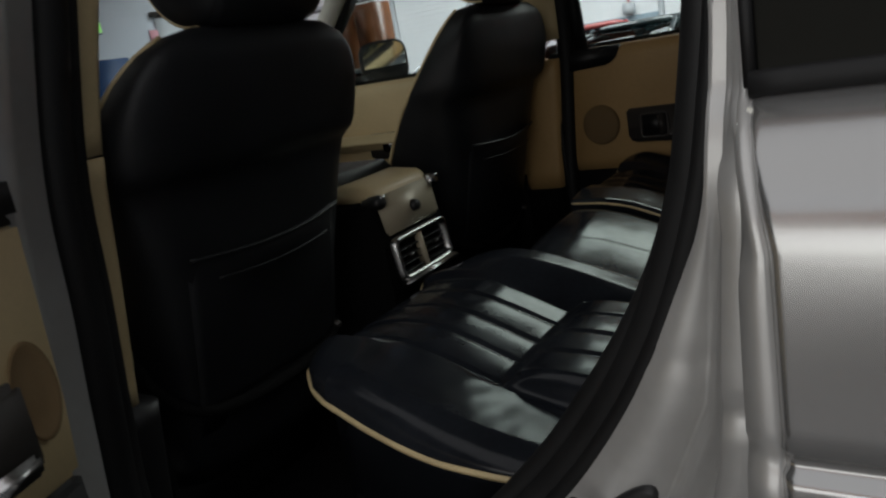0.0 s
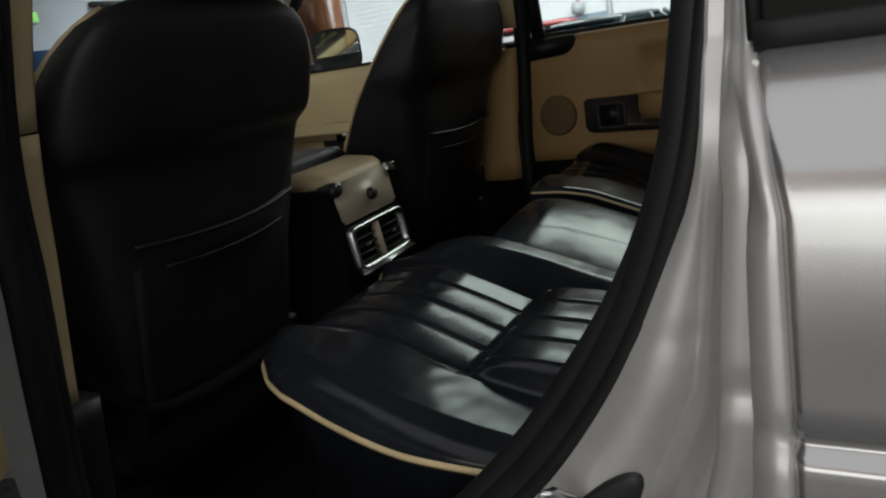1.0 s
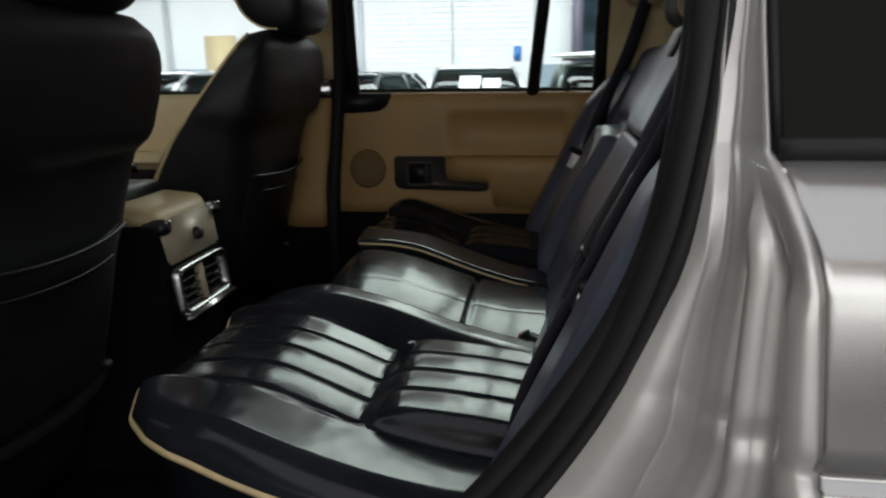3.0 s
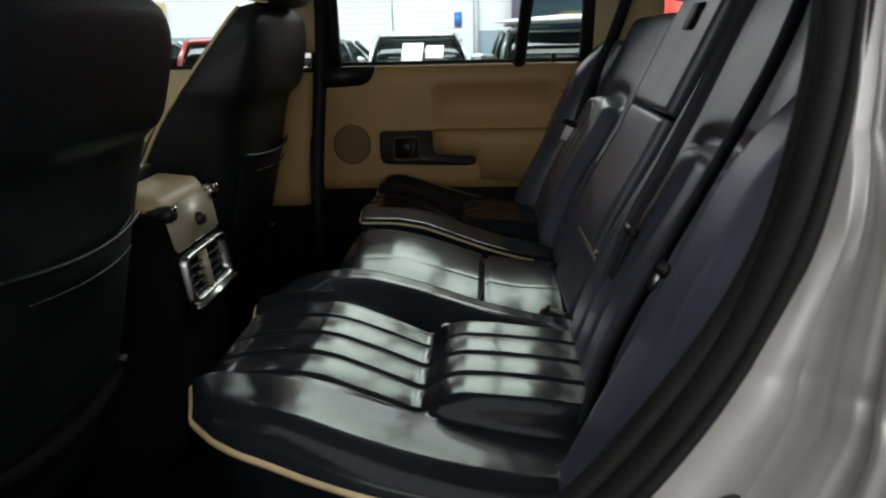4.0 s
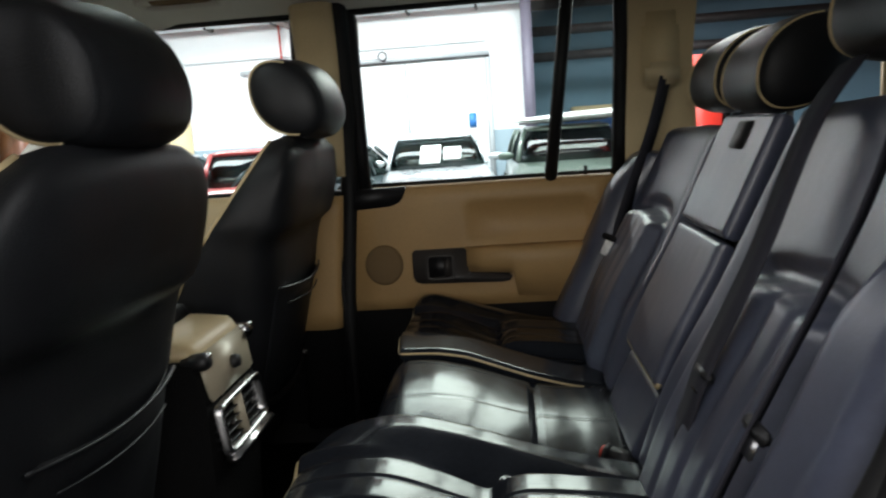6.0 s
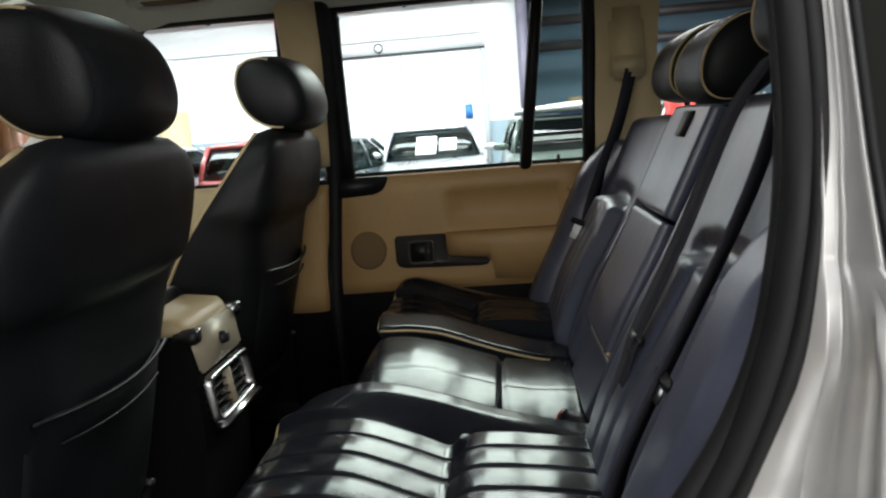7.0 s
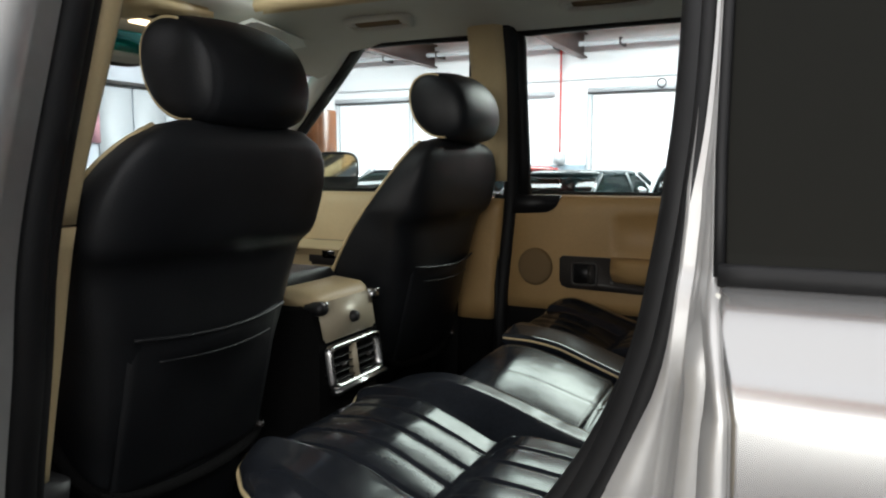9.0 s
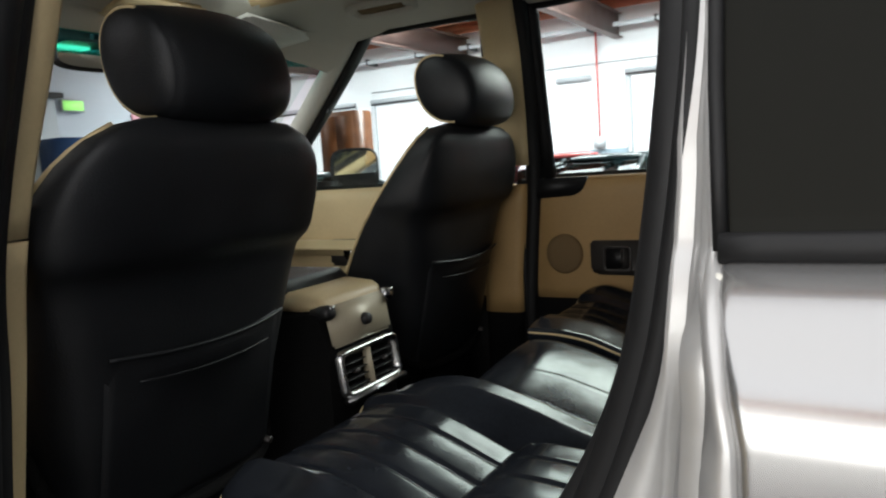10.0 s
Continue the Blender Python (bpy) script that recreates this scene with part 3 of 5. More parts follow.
solid("cant_rail_far", tube(smooth_line([(-0.46, 0.615, 1.72), (-0.3, 0.625, 1.755), (0.3, 0.625, 1.765), (0.9, 0.625, 1.76), (1.6, 0.62, 1.73)], 6), 0.035, 10), LINER, "pale trim along the roof edge over the doors", "roof rail", kind="structure")
solid("cant_rail_near", tube(smooth_line([(-0.46, -0.615, 1.72), (-0.3, -0.625, 1.755), (0.3, -0.625, 1.765), (0.9, -0.625, 1.76), (1.6, -0.62, 1.73)], 6), 0.035, 10), LINER, "pale trim along the roof edge over the open door", "roof rail", kind="structure")


# ---- far doors ----
def window_y(z):
    return 0.742 - (max(z, 1.22) - 1.25) * 0.27


def far_door(name, label, x0, x1, wx0, wx1, lean0, lean1, bar, cover):
    d = thing(name, ((x0 + x1) / 2, 0.78, 0.6), label, "car door", kind="structure")
    # panel: the upper roll, the flat field and the lower part, in a section along the door
    prof = [(0.775, 1.262), (0.745, 1.262), (0.733, 1.25), (0.728, 1.225), (0.728, 1.206), (0.728, 1.198), (0.731, 1.112), (0.732, 1.10), (0.735, 0.96), (0.74, 0.925), (0.775, 0.92)]
    cuts = sorted([*np.linspace(x0, x1, 8), *(c for c in (0.378, 0.39, 0.695, 0.708) if x0 < c < x1)])
    part("trim_panel", loft([[Vector((x, y + (0.016 if 0.385 < x < 0.70 and i in (5, 6) else 0), z)) for i, (y, z) in enumerate(prof)] for x in cuts]), cover, d)
    part("lower_panel", box(x0, x1, 0.742, 0.80, 0.56, 0.921, 0.008), BLACK, d)
    part("outer_skin", box(x0, x1, 0.82, 0.88, 0.56, 1.24, 0.02), PAINT, d)
    # window frame
    zt = 1.715
    frame_pts = [(wx0, 1.25), (wx0 + lean0, zt - 0.03), (wx0 + lean0 + 0.03, zt), (wx1 + lean1 - 0.03, zt), (wx1 + lean1, zt - 0.03), (wx1, 1.25)]
    part("window_frame", tube([(x, window_y(z) + 0.012, z) for x, z in smooth_flat(frame_pts)], 0.019, 8), RUBBER, d, "black rubber window frame")
    if bar:
        part("division_bar", tube([(bar, window_y(1.25) + 0.012, 1.24), (bar + 0.055, window_y(zt) + 0.012, zt)], 0.017, 8), RUBBER, d, "black window division bar")
    part("waist_seal", box(x0, x1, 0.765, 0.785, 1.245, 1.272, 0.004), RUBBER, d)
    spans = [(wx0, bar, lean0, 0.055), (bar, wx1, 0.055, lean1)] if bar else [(wx0, wx1, lean0, lean1)]
    for a, b, la, lb in spans:
        g = loft([[Vector((a, window_y(1.24) + 0.014, 1.24)), Vector((b, window_y(1.24) + 0.014, 1.24)), Vector((b, window_y(1.24) + 0.018, 1.24)), Vector((a, window_y(1.24) + 0.018, 1.24))],
                  [Vector((a + la, window_y(zt) + 0.014, zt)), Vector((b + lb, window_y(zt) + 0.014, zt)), Vector((b + lb, window_y(zt) + 0.018, zt)), Vector((a + la, window_y(zt) + 0.018, zt))]])
        p = part("pane", g, CLEAR, d, smooth=False)
        p.visible_shadow = False
    return d


def smooth_flat(pts):
    return [(p.x, p.y) for p in smooth_line([(x, z, 0) for x, z in pts], 4)]


rd = far_door("door_1", "tan rear car door closed with a dark handle recess", 0.025, 0.80, 0.105, 0.785, 0.02, 0.0, 0.605, TAN)
part("sail_piece", prism([(0.03, 1.262), (0.222, 1.262), (0.205, 1.225), (0.18, 1.212), (0.03, 1.205)], 0.716, 0.75, 0.004), BLACK, rd)
part("front_seal", box(0.016, 0.038, 0.715, 0.775, 0.6, 1.262, 0.006), RUBBER, rd)
part("speaker", loft([oval((0.145, y, 1.052), (1, 0, 0), (0, 0, 1), r, r * 1.06, 28) for y, r in ((0.745, 0.052), (0.724, 0.052), (0.719, 0.046), (0.7195, 0.02))]), SPEAKER, rd)
hp = part("handle_plate", prism([(0.225, 1.088), (0.372, 1.088), (0.375, 1.02), (0.49, 1.012), (0.492, 0.998), (0.47, 0.992), (0.24, 0.998), (0.225, 1.01)], 0.705, 0.745, 0.005), GREYP, rd, "dark grey handle plate")
part("handle_recess", box(0.262, 0.338, 0.7005, 0.72, 1.008, 1.076, 0.008), BLACK, hp)
part("handle_ring", tube(oval((0.30, 0.701, 1.042), (1, 0, 0), (0, 0, 1), 0.036, 0.032, 32, 7), 0.004, 6, True), GREYP, hp)
part("handle_lever", box(0.31, 0.328, 0.692, 0.705, 1.014, 1.07, 0.005), GREYP, hp)
part("armrest", loft([[Vector((x, 0.745, 1.09)), Vector((x, 0.735 - w, 1.09)), Vector((x, 0.725 - w, 1.078)), Vector((x, 0.722 - w, 1.05)), Vector((x, 0.735 - w * 0.6, zb)), Vector((x, 0.745, zb - 0.01))]
                      for x, w, zb in ((0.372, 0.02, 1.022), (0.42, 0.045, 1.022), (0.495, 0.055, 1.018), (0.505, 0.055, 0.955), (0.6, 0.055, 0.95), (0.72, 0.05, 0.96), (0.79, 0.03, 0.98))]), TAN, rd)
part("lock_pin", tube([(0.70, 0.752, 1.25), (0.70, 0.752, 1.285)], 0.005, 8), BLACK, rd)
part("badge", loft([oval((0.738, y, 1.19), (1, 0, 0), (0, 0, 1), 0.022, 0.013, 20) for y in (0.74, 0.724)]), TAN, rd)
fd = far_door("door_2", "cream front car door on the driver side", -1.05, -0.09, -0.97, -0.07, 0.47, 0.06, None, CREAM)
part("armrest", box(-0.85, -0.3, 0.68, 0.745, 1.05, 1.10, 0.02), CREAM, fd)
hp2 = part("handle_plate", box(-0.66, -0.5, 0.705, 0.745, 1.015, 1.10, 0.01), GREYP, fd)
part("handle_lever", box(-0.6, -0.54, 0.698, 0.71, 1.04, 1.085, 0.008), CHROME, hp2)
part("sail_piece", prism([(-1.05, 1.262), (-0.86, 1.262), (-0.76, 1.40), (-0.84, 1.40)], 0.72, 0.75, 0.004), BLACK, fd)
dm = thing("door_mirror_far", (-0.72, 0.98, 1.3), "black door mirror that reflects the cream car inside", "door mirror")
mu, mn = Vector((0.60, 0.80, 0)), Vector((0.80, -0.60, 0))
mc_ = Vector((-0.70, 0.945, 1.325))
part("shell", loft([oval(mc_ + mn * k, mu, (0, 0, 1), a, b, 32, 4) for k, a, b in ((-0.085, 0.03, 0.03), (-0.06, 0.065, 0.055), (-0.02, 0.086, 0.072), (0.0, 0.088, 0.074), (0.004, 0.084, 0.070))]), BLACK, dm)
part("mirror_face", loft([oval(mc_ + mn * k, mu, (0.10, -0.07, 1), 0.078, 0.064, 32, 4) for k in (0.002, 0.006)]), MIRROR, dm, smooth=False)
part("stalk", box(-0.80, -0.72, 0.78, 0.90, 1.25, 1.29, 0.01), BLACK, dm)

# windscreen frame
for s in (-1, 1):
    solid("pillar_front", tube(smooth_line([(-0.42, s * 0.615, 1.74), (-0.55, s * 0.65, 1.62), (-0.80, s * 0.70, 1.40), (-1.08, s * 0.73, 1.20)], 6), 0.030, 10), LINER, "windscreen pillar trim", "pillar", "windscreen pillars", "structure")
solid("pillar_front_seal", tube(smooth_line([(-0.385, 0.645, 1.735), (-0.52, 0.68, 1.61), (-0.77, 0.73, 1.39), (-1.03, 0.765, 1.20)], 6), 0.022, 10), RUBBER, "black door seal along the windscreen pillar", "seal", kind="structure")
ws = thing("windscreen", (-0.95, 0, 1.45), "clear windscreen with a blue green shade band", "windscreen", kind="structure")
a, b, c = Vector((-0.66, 0, 1.73)), Vector((-0.76, 0, 1.645)), Vector((-1.3, 0, 1.18))
def bowed(p, w):
    return [p + Vector((0.18 * (k / 6 - 1) ** 2, w * (k / 6 - 1), 0)) for k in range(13)]


for nm, p, q, mt in (("shade_band", a, b, SHADE), ("pane", b, c, CLEAR)):
    lift = Vector((0.006, 0, 0.006))
    g = loft([[u, v, v + lift, u + lift] for u, v in zip(bowed(p, 0.62), bowed(q, 0.7))])
    part(nm, g, mt, ws, smooth=False).visible_shadow = False
solid("windscreen_header", loft([[u + Vector(o) for o in ((-0.04, 0, 0.0), (0.06, 0, 0.0), (0.06, 0, 0.05), (-0.04, 0, 0.05))] for u in bowed(Vector((-0.66, 0, 1.71)), 0.60)]), LINER, "pale trim over the windscreen", "header", kind="structure")
dash = thing("dashboard", (-1.0, 0, 0.6), "dark dashboard under the windscreen", "dashboard")
part("top", loft([[Vector((x, y, z)) for x, z in ((-1.32, 1.10), (-1.2, 1.17), (-0.98, 1.20), (-0.88, 1.17), (-0.86, 1.05), (-0.95, 0.8), (-1.3, 0.8))] for y in np.linspace(-0.72, 0.72, 8)]), BLACK, dash)
part("lower_panel", box(-1.2, -0.93, -0.72, 0.72, 0.6, 0.85, 0.03), CREAM, dash)
NOSE = [(-1.08, 0.935, 1.09), (-1.35, 0.94, 1.10), (-1.8, 0.94, 1.08), (-2.2, 0.92, 1.04), (-2.45, 0.88, 0.99), (-2.6, 0.80, 0.90), (-2.66, 0.72, 0.78)]
solid("front_body", loft([[Vector((x, s * y, z)) for s, y, z in ((1, w * 0.94, 0.42), (1, w, 0.55), (1, w, top - 0.12), (1, w * 0.95, top - 0.03), (1, w * 0.85, top), (-1, w * 0.85, top), (-1, w * 0.95, top - 0.03), (-1, w, top - 0.12), (-1, w, 0.55), (-1, w * 0.94, 0.42))] for x, w, top in NOSE]), PAINT, "silver painted wings and nose of the car", "car body", kind="structure")
solid("bonnet", loft([[Vector((x, w * 0.82 * k / 5, top + 0.006 + 0.022 * (1 - (k / 5) ** 2))) for k in range(-5, 6)] + [Vector((x, w * 0.82 * k / 5, top + 0.002)) for k in range(5, -6, -1)] for x, w, top in NOSE[:-1]]), PAINT, "silver painted bonnet", "bonnet", kind="structure")
solid("underbody", box(-2.5, 1.85, -0.80, 0.80, 0.30, 0.50, 0.03), BLACK, "black underside of the car", "underbody", kind="structure")
solid("rear_bumper", box(1.74, 1.95, -0.92, 0.92, 0.42, 0.74, 0.06), PAINT, "silver painted rear bumper", "bumper", kind="structure")
solid("quarter_skin_far", box(0.80, 1.80, 0.82, 0.90, 0.55, 1.25, 0.02), PAINT, "silver painted rear quarter on the driver side", "car body", kind="structure")


def wheel(x, s):
    w = thing("wheel", (x, s * 0.79, 0.0), "black tyre on a silver alloy rim on the floor", "wheel", "wheels of the car")
    c = Vector((x, s * 0.79, 0.368))
    ty = part("tyre", loft([oval(c + Vector((0, s * o, 0)), (1, 0, 0), (0, 0, 1), r, r, 36) for o, r in ((-0.12, 0.25), (-0.125, 0.33), (-0.11, 0.36), (-0.08, 0.368), (0.08, 0.368), (0.11, 0.36), (0.125, 0.33), (0.12, 0.25))]), RUBBER, w)
    part("rim", loft([oval(c + Vector((0, s * o, 0)), (1, 0, 0), (0, 0, 1), r, r, 28) for o, r in ((0.05, 0.252), (0.115, 0.25), (0.10, 0.23), (0.06, 0.21), (0.05, 0.08), (0.09, 0.06), (0.095, 0.02))]), SATIN, ty)
    for k in range(5):
        q = Vector((math.cos(k * math.tau / 5), 0, math.sin(k * math.tau / 5)))
        part("spoke", tube([c + Vector((0, s * 0.085, 0)) + q * 0.04, c + Vector((0, s * 0.095, 0)) + q * 0.24], 0.025, 8), SATIN, ty)


for wx in (-1.85, 1.03):
    for s in (-1, 1):
        wheel(wx, s)

sw = thing("steering_wheel", (-0.80, 0.42, 1.28), "black leather steering wheel with bright spokes", "steering wheel")
tilt = Matrix.Translation((-0.80, 0.42, 1.27)) @ Matrix.Rotation(radians(-25), 4, "Y")
rim = [tilt @ p for p in oval((0, 0, 0), (0, 1, 0), (0, 0, 1), 0.185, 0.185, 48)]
part("rim", tube(rim, 0.016, 10, True), mat("wheel_leather", (0.30, 0.28, 0.24), 0.4), sw)
part("hub", loft([[tilt @ p for p in oval((x, 0, -0.01), (0, 1, 0), (0, 0, 1), r, r * 0.9, 28, 3)] for x, r in ((-0.05, 0.06), (0, 0.085), (0.02, 0.07))]), BLACK, sw)
for ang in (200, 340, 90):
    q = Vector((0, math.cos(radians(ang)), math.sin(radians(ang))))
    part("spoke", tube([tilt @ (q * 0.07), tilt @ (q * 0.18)], 0.014, 8), SATIN, sw)
part("column", tube([tilt @ Vector((-0.04, 0, 0)), tilt @ Vector((-0.25, 0, -0.03))], 0.05, 12), BLACK, sw)
rv = thing("rear_view_mirror", (-0.78, 0.0, 1.66), "dark framed rear view mirror at the windscreen", "mirror")
part("shell", loft([oval((x, 0.02, 1.645), (0, 1, 0), (0, 0, 1), a, b, 28, 4) for x, a, b in ((-0.80, 0.10, 0.025), (-0.78, 0.125, 0.038), (-0.765, 0.125, 0.038))]), BLACK, rv)
part("mirror_face", loft([oval((x, 0.02, 1.645), (0, 1, 0), (0, 0, 1), 0.117, 0.031, 28, 4) for x in (-0.766, -0.761)]), MIRROR, rv, smooth=False)
part("stem", tube([(-0.79, 0.02, 1.66), (-0.77, 0.02, 1.72)], 0.012, 8), BLACK, rv)
dl = thing("map_light", (-0.56, 0.02, 1.73), "overhead console with a warm lit map lamp", "map light")
part("housing", box(-0.625, -0.50, -0.09, 0.14, 1.692, 1.745, 0.015), CREAM, dl)
for y in (-0.035, 0.075):
    part("slot", box(-0.535, -0.515, y - 0.02, y + 0.02, 1.689, 1.697, 0.002), BLACK, dl)
part("lens", box(-0.615, -0.575, -0.04, 0.10, 1.687, 1.694, 0.002), glow("map_lamp_glow", (1.0, 0.78, 0.5), 3.0), dl)

sv = thing("sun_visor", (-0.56, 0.40, 1.71), "pale cloth sun visor folded up against the roof", "sun visor")
part("flap", box(-0.15, 0.03, -0.18, 0.17, -0.012, 0.012, 0.01, m=pose(-0.49, 0.36, 1.706, 0, -14, 12)), LINER, sv)
part("pivot", tube([(-0.50, 0.545, 1.69), (-0.47, 0.555, 1.715)], 0.009, 8), CREAM, sv)


def grab_handle(x0, x1):
    g = thing("grab_handle", ((x0 + x1) / 2, 0.49, 1.74), "pale grab handle with a tan recess folded against the roof", "grab handle", "grab handles over the far doors")
    c, u, v = Vector(((x0 + x1) / 2, 0.490, 1.742)), (1, 0, 0), (0, 0.96, -0.27)
    h = (x1 - x0) / 2
    part("handle", tube(oval(c, u, v, h, 0.030, 44, 5), 0.009, 8, True), LINER, g)
    part("recess", loft([oval(c + Vector((0, 0, 0.006)) * k, u, v, h - 0.022, 0.015, 36, 5) for k in (-0.3, 1.2)]), SPEAKER, g, "tan recess behind the handle")
    for x in (x0 + 0.006, x1 - 0.006):
        part("end_cap", loft([oval((x, 0.490, z), (1, 0, 0), (0, 1, 0), 0.018, r, 18, 3) for z, r in ((1.738, 0.016), (1.744, 0.024), (1.756, 0.026))]), LINER, g)


grab_handle(-0.335, -0.145)
grab_handle(0.29, 0.50)


# ---- front seats ----
SHOULDER = ((1.24, 1.0), (1.30, 0.985), (1.34, 0.95), (1.37, 0.90), (1.40, 0.82), (1.415, 0.76))


def front_seat(cy, label, hx, hy):
    s = thing("front_seat", (-0.1, cy, 0.56), label, "car seat", "front seats")
    rear = [(0.70, -0.11), (0.85, -0.06), (1.0, -0.022), (1.1, 0.001), (1.185, 0.014), (1.208, 0.020), (1.226, 0.043), (1.25, 0.054), (1.32, 0.07), (1.38, 0.075), (1.405, 0.062), (1.415, 0.04)]
    front = [(0.70, -0.36), (0.85, -0.37), (1.0, -0.31), (1.15, -0.215), (1.25, -0.125), (1.32, -0.06), (1.38, -0.015), (1.405, 0.0), (1.415, 0.02)]
    half = [(0.70, 0.175), (0.85, 0.195), (1.0, 0.212), (1.1, 0.225), (1.2, 0.243), (1.24, 0.254), (1.3, 0.251), (1.35, 0.237), (1.385, 0.210), (1.405, 0.172), (1.415, 0.12)]
    rings = []
    for z in [0.70, 0.74, 0.80, 0.86, 0.92, 0.98, 1.04, 1.10, 1.14, 1.18, 1.205, 1.215, 1.225, 1.235, 1.245, 1.26, 1.285, 1.31, 1.335, 1.355, 1.372, 1.386, 1.397, 1.405, 1.411, 1.415]:
        r, f, w = lerp(z, rear), lerp(z, front), lerp(z, half)
        ring = oval(((r + f) / 2, cy, z), (1, 0, 0), (0, 1, 0), (r - f) / 2, w, 56, 4.2)
        for q in ring:
            if (q.y - cy) * cy > 0:
                q.y = cy + (q.y - cy) * lerp(z, SHOULDER)
        rings.append(ring)
    part("backrest", crumple(loft(rings), 0.0022, 10.0, cy), NAVY, s)
    # map pocket on the back
    def back_x(z):
        return lerp(z, rear) - 0.001

    def hem_z(u):
        return 1.088 + 0.010 * u * u

    pk = []
    for i in range(21):
        u = i / 10 - 1
        y, top, sag = cy + 0.168 * u, hem_z(u), 0.016 * (1 - u * u) + 0.002
        f = 1 - u * u
        pk.append([Vector((back_x(z) + o * f - 0.010 * u**4, y, z)) for z, o in ((0.80, -0.004), (0.86, 0.003), (0.98, 0.006), (top - 0.03, 0.006 + sag * 0.6), (top, 0.007 + sag), (top + 0.003, 0.004 + sag), (top - 0.01, 0.0 + sag * 0.4), (0.9, -0.004))])
    pocket = part("map_pocket", loft(pk), NAVY, s)
    hem = [(back_x(1.088) + 0.001 + 0.022 * (1 - (i / 12 - 1) ** 2), cy + 0.168 * (i / 12 - 1), hem_z(i / 12 - 1)) for i in range(25)]
    part("pocket_hem", tube(hem, 0.0032, 6), NAVY, pocket)
    part("pocket_seam", tube([(x - 0.0078, y, z - 0.036) for x, y, z in hem[3:-3]], 0.0018, 6), NAVY, pocket)
    # rolled lower rim of the back shell
    rim_ = smooth_line([(-0.145, cy - 0.215, 0.97), (-0.098, cy - 0.203, 0.89), (-0.062, cy - 0.16, 0.845), (-0.048, cy - 0.06, 0.83), (-0.048, cy + 0.06, 0.83), (-0.062, cy + 0.16, 0.845), (-0.098, cy + 0.203, 0.89), (-0.145, cy + 0.215, 0.97)], 6)
    part("lower_rim", tube([p + Vector((-0.008, 0, 0)) for p in rim_], 0.010, 8), CARPET, s)
    # piping on the front edge, on both sides
    for sd in (-1, 1):
        pts = []
        for z in (0.92, 0.98, 1.04, 1.10, 1.14, 1.18, 1.205, 1.225, 1.245, 1.26, 1.285, 1.31, 1.335, 1.355, 1.372, 1.386, 1.397, 1.405):
            f, w = lerp(z, front), lerp(z, half)
            r = lerp(z, rear)
            w *= lerp(z, SHOULDER) if sd * cy > 0 else 1.0
            pts.append((f + 0.34 * (r - f), cy + sd * w, z) if sd * cy > 0 else (f + 0.16 * (r - f), cy + sd * w * 0.955, z))
        part("piping", tube(evened([Vector(p) for p in pts], 2), 0.0045, 6), PIPING, s, "cream piping")
    # headrest
    hd = part("headrest", crumple(loft(head_rings(hy, hx, 1.491, 0.122, 0.0775, 0.082)), 0.0012, 16.0, cy), NAVY, s)
    for sd in (-1, 1):
        part("headrest_piping", tube(head_edge(hy + sd * 0.113, hx, 1.491, 0.0706, 0.0746), 0.0028, 6), PIPING, hd, "cream piping")
    for sd in (-1, 1):
        part("post", tube([(hx, hy + sd * 0.062, 1.39), (hx, hy + sd * 0.062, 1.43)], 0.008, 10), CHROME, s, "chrome headrest post")
        part("post_collar", tube([(hx, hy + sd * 0.062, 1.403), (hx, hy + sd * 0.062, 1.418)], 0.016, 12), BLACK, s)
    cush, edge = pad(-0.55, cy, 0.28, 0.26, lambda x, y: 0.93 + 0.02 * bump1(abs(y - cy), 0.2, 0.06), n=20, deep=0.16)
    part("cushion", cush, NAVY, s)
    part("recliner_cover", box(-0.30, -0.08, cy - 0.265, cy - 0.225, 0.72, 0.86, 0.02), BLACK, s)
    part("base", box(-0.75, -0.2, cy - 0.2, cy + 0.2, 0.56, 0.72, 0.02), BLACK, s)
    part("coat_button", tube([(-0.07, cy + 0.165, 0.86), (-0.055, cy + 0.165, 0.86)], 0.006, 10), GREYP, s)
    return s


def head_rings(cy, cx, cz, half, ax, az, slant=-0.13):
    """Rings across a stuffed headrest, with domed oval ends."""
    end = [(1.09, 0.10), (1.08, 0.34), (1.055, 0.58), (1.015, 0.76), (0.965, 0.87), (0.93, 0.905), (0.91, 0.91), (0.89, 0.935), (0.80, 0.97), (0.6, 1.01), (0.3, 1.04)]
    rows = [(-v, r) for v, r in end] + [(0, 1.042)] + end[::-1]
    return [oval((cx + 0.012 * (1 - v * v), cy + half * v, cz), (1, 0, slant), (slant, 0, 1), ax * r, az * r, 44, 2.2) for v, r in rows]


def head_edge(y, cx, cz, ax, az, slant=-0.13):
    """The piping on the front half of a headrest's end."""
    ring = oval((cx, y, cz), (1, 0, slant), (slant, 0, 1), ax, az, 64, 2.2)
    return ring[14:51]


front_seat(-0.428, "navy leather front passenger seat with cream piping and map pocket", 0.006, -0.389)
front_seat(0.425, "navy leather driver seat with cream piping and map pocket", 0.041, 0.399)


# ---- centre console ----
cc = thing("centre_console", (-0.3, -0.01, 0.56), "dark centre console with satin rear panel and chrome vents", "console")
tiltm = Matrix.Translation((-0.004, -0.01, 0.98)) @ Matrix.Rotation(radians(-8), 4, "Y")
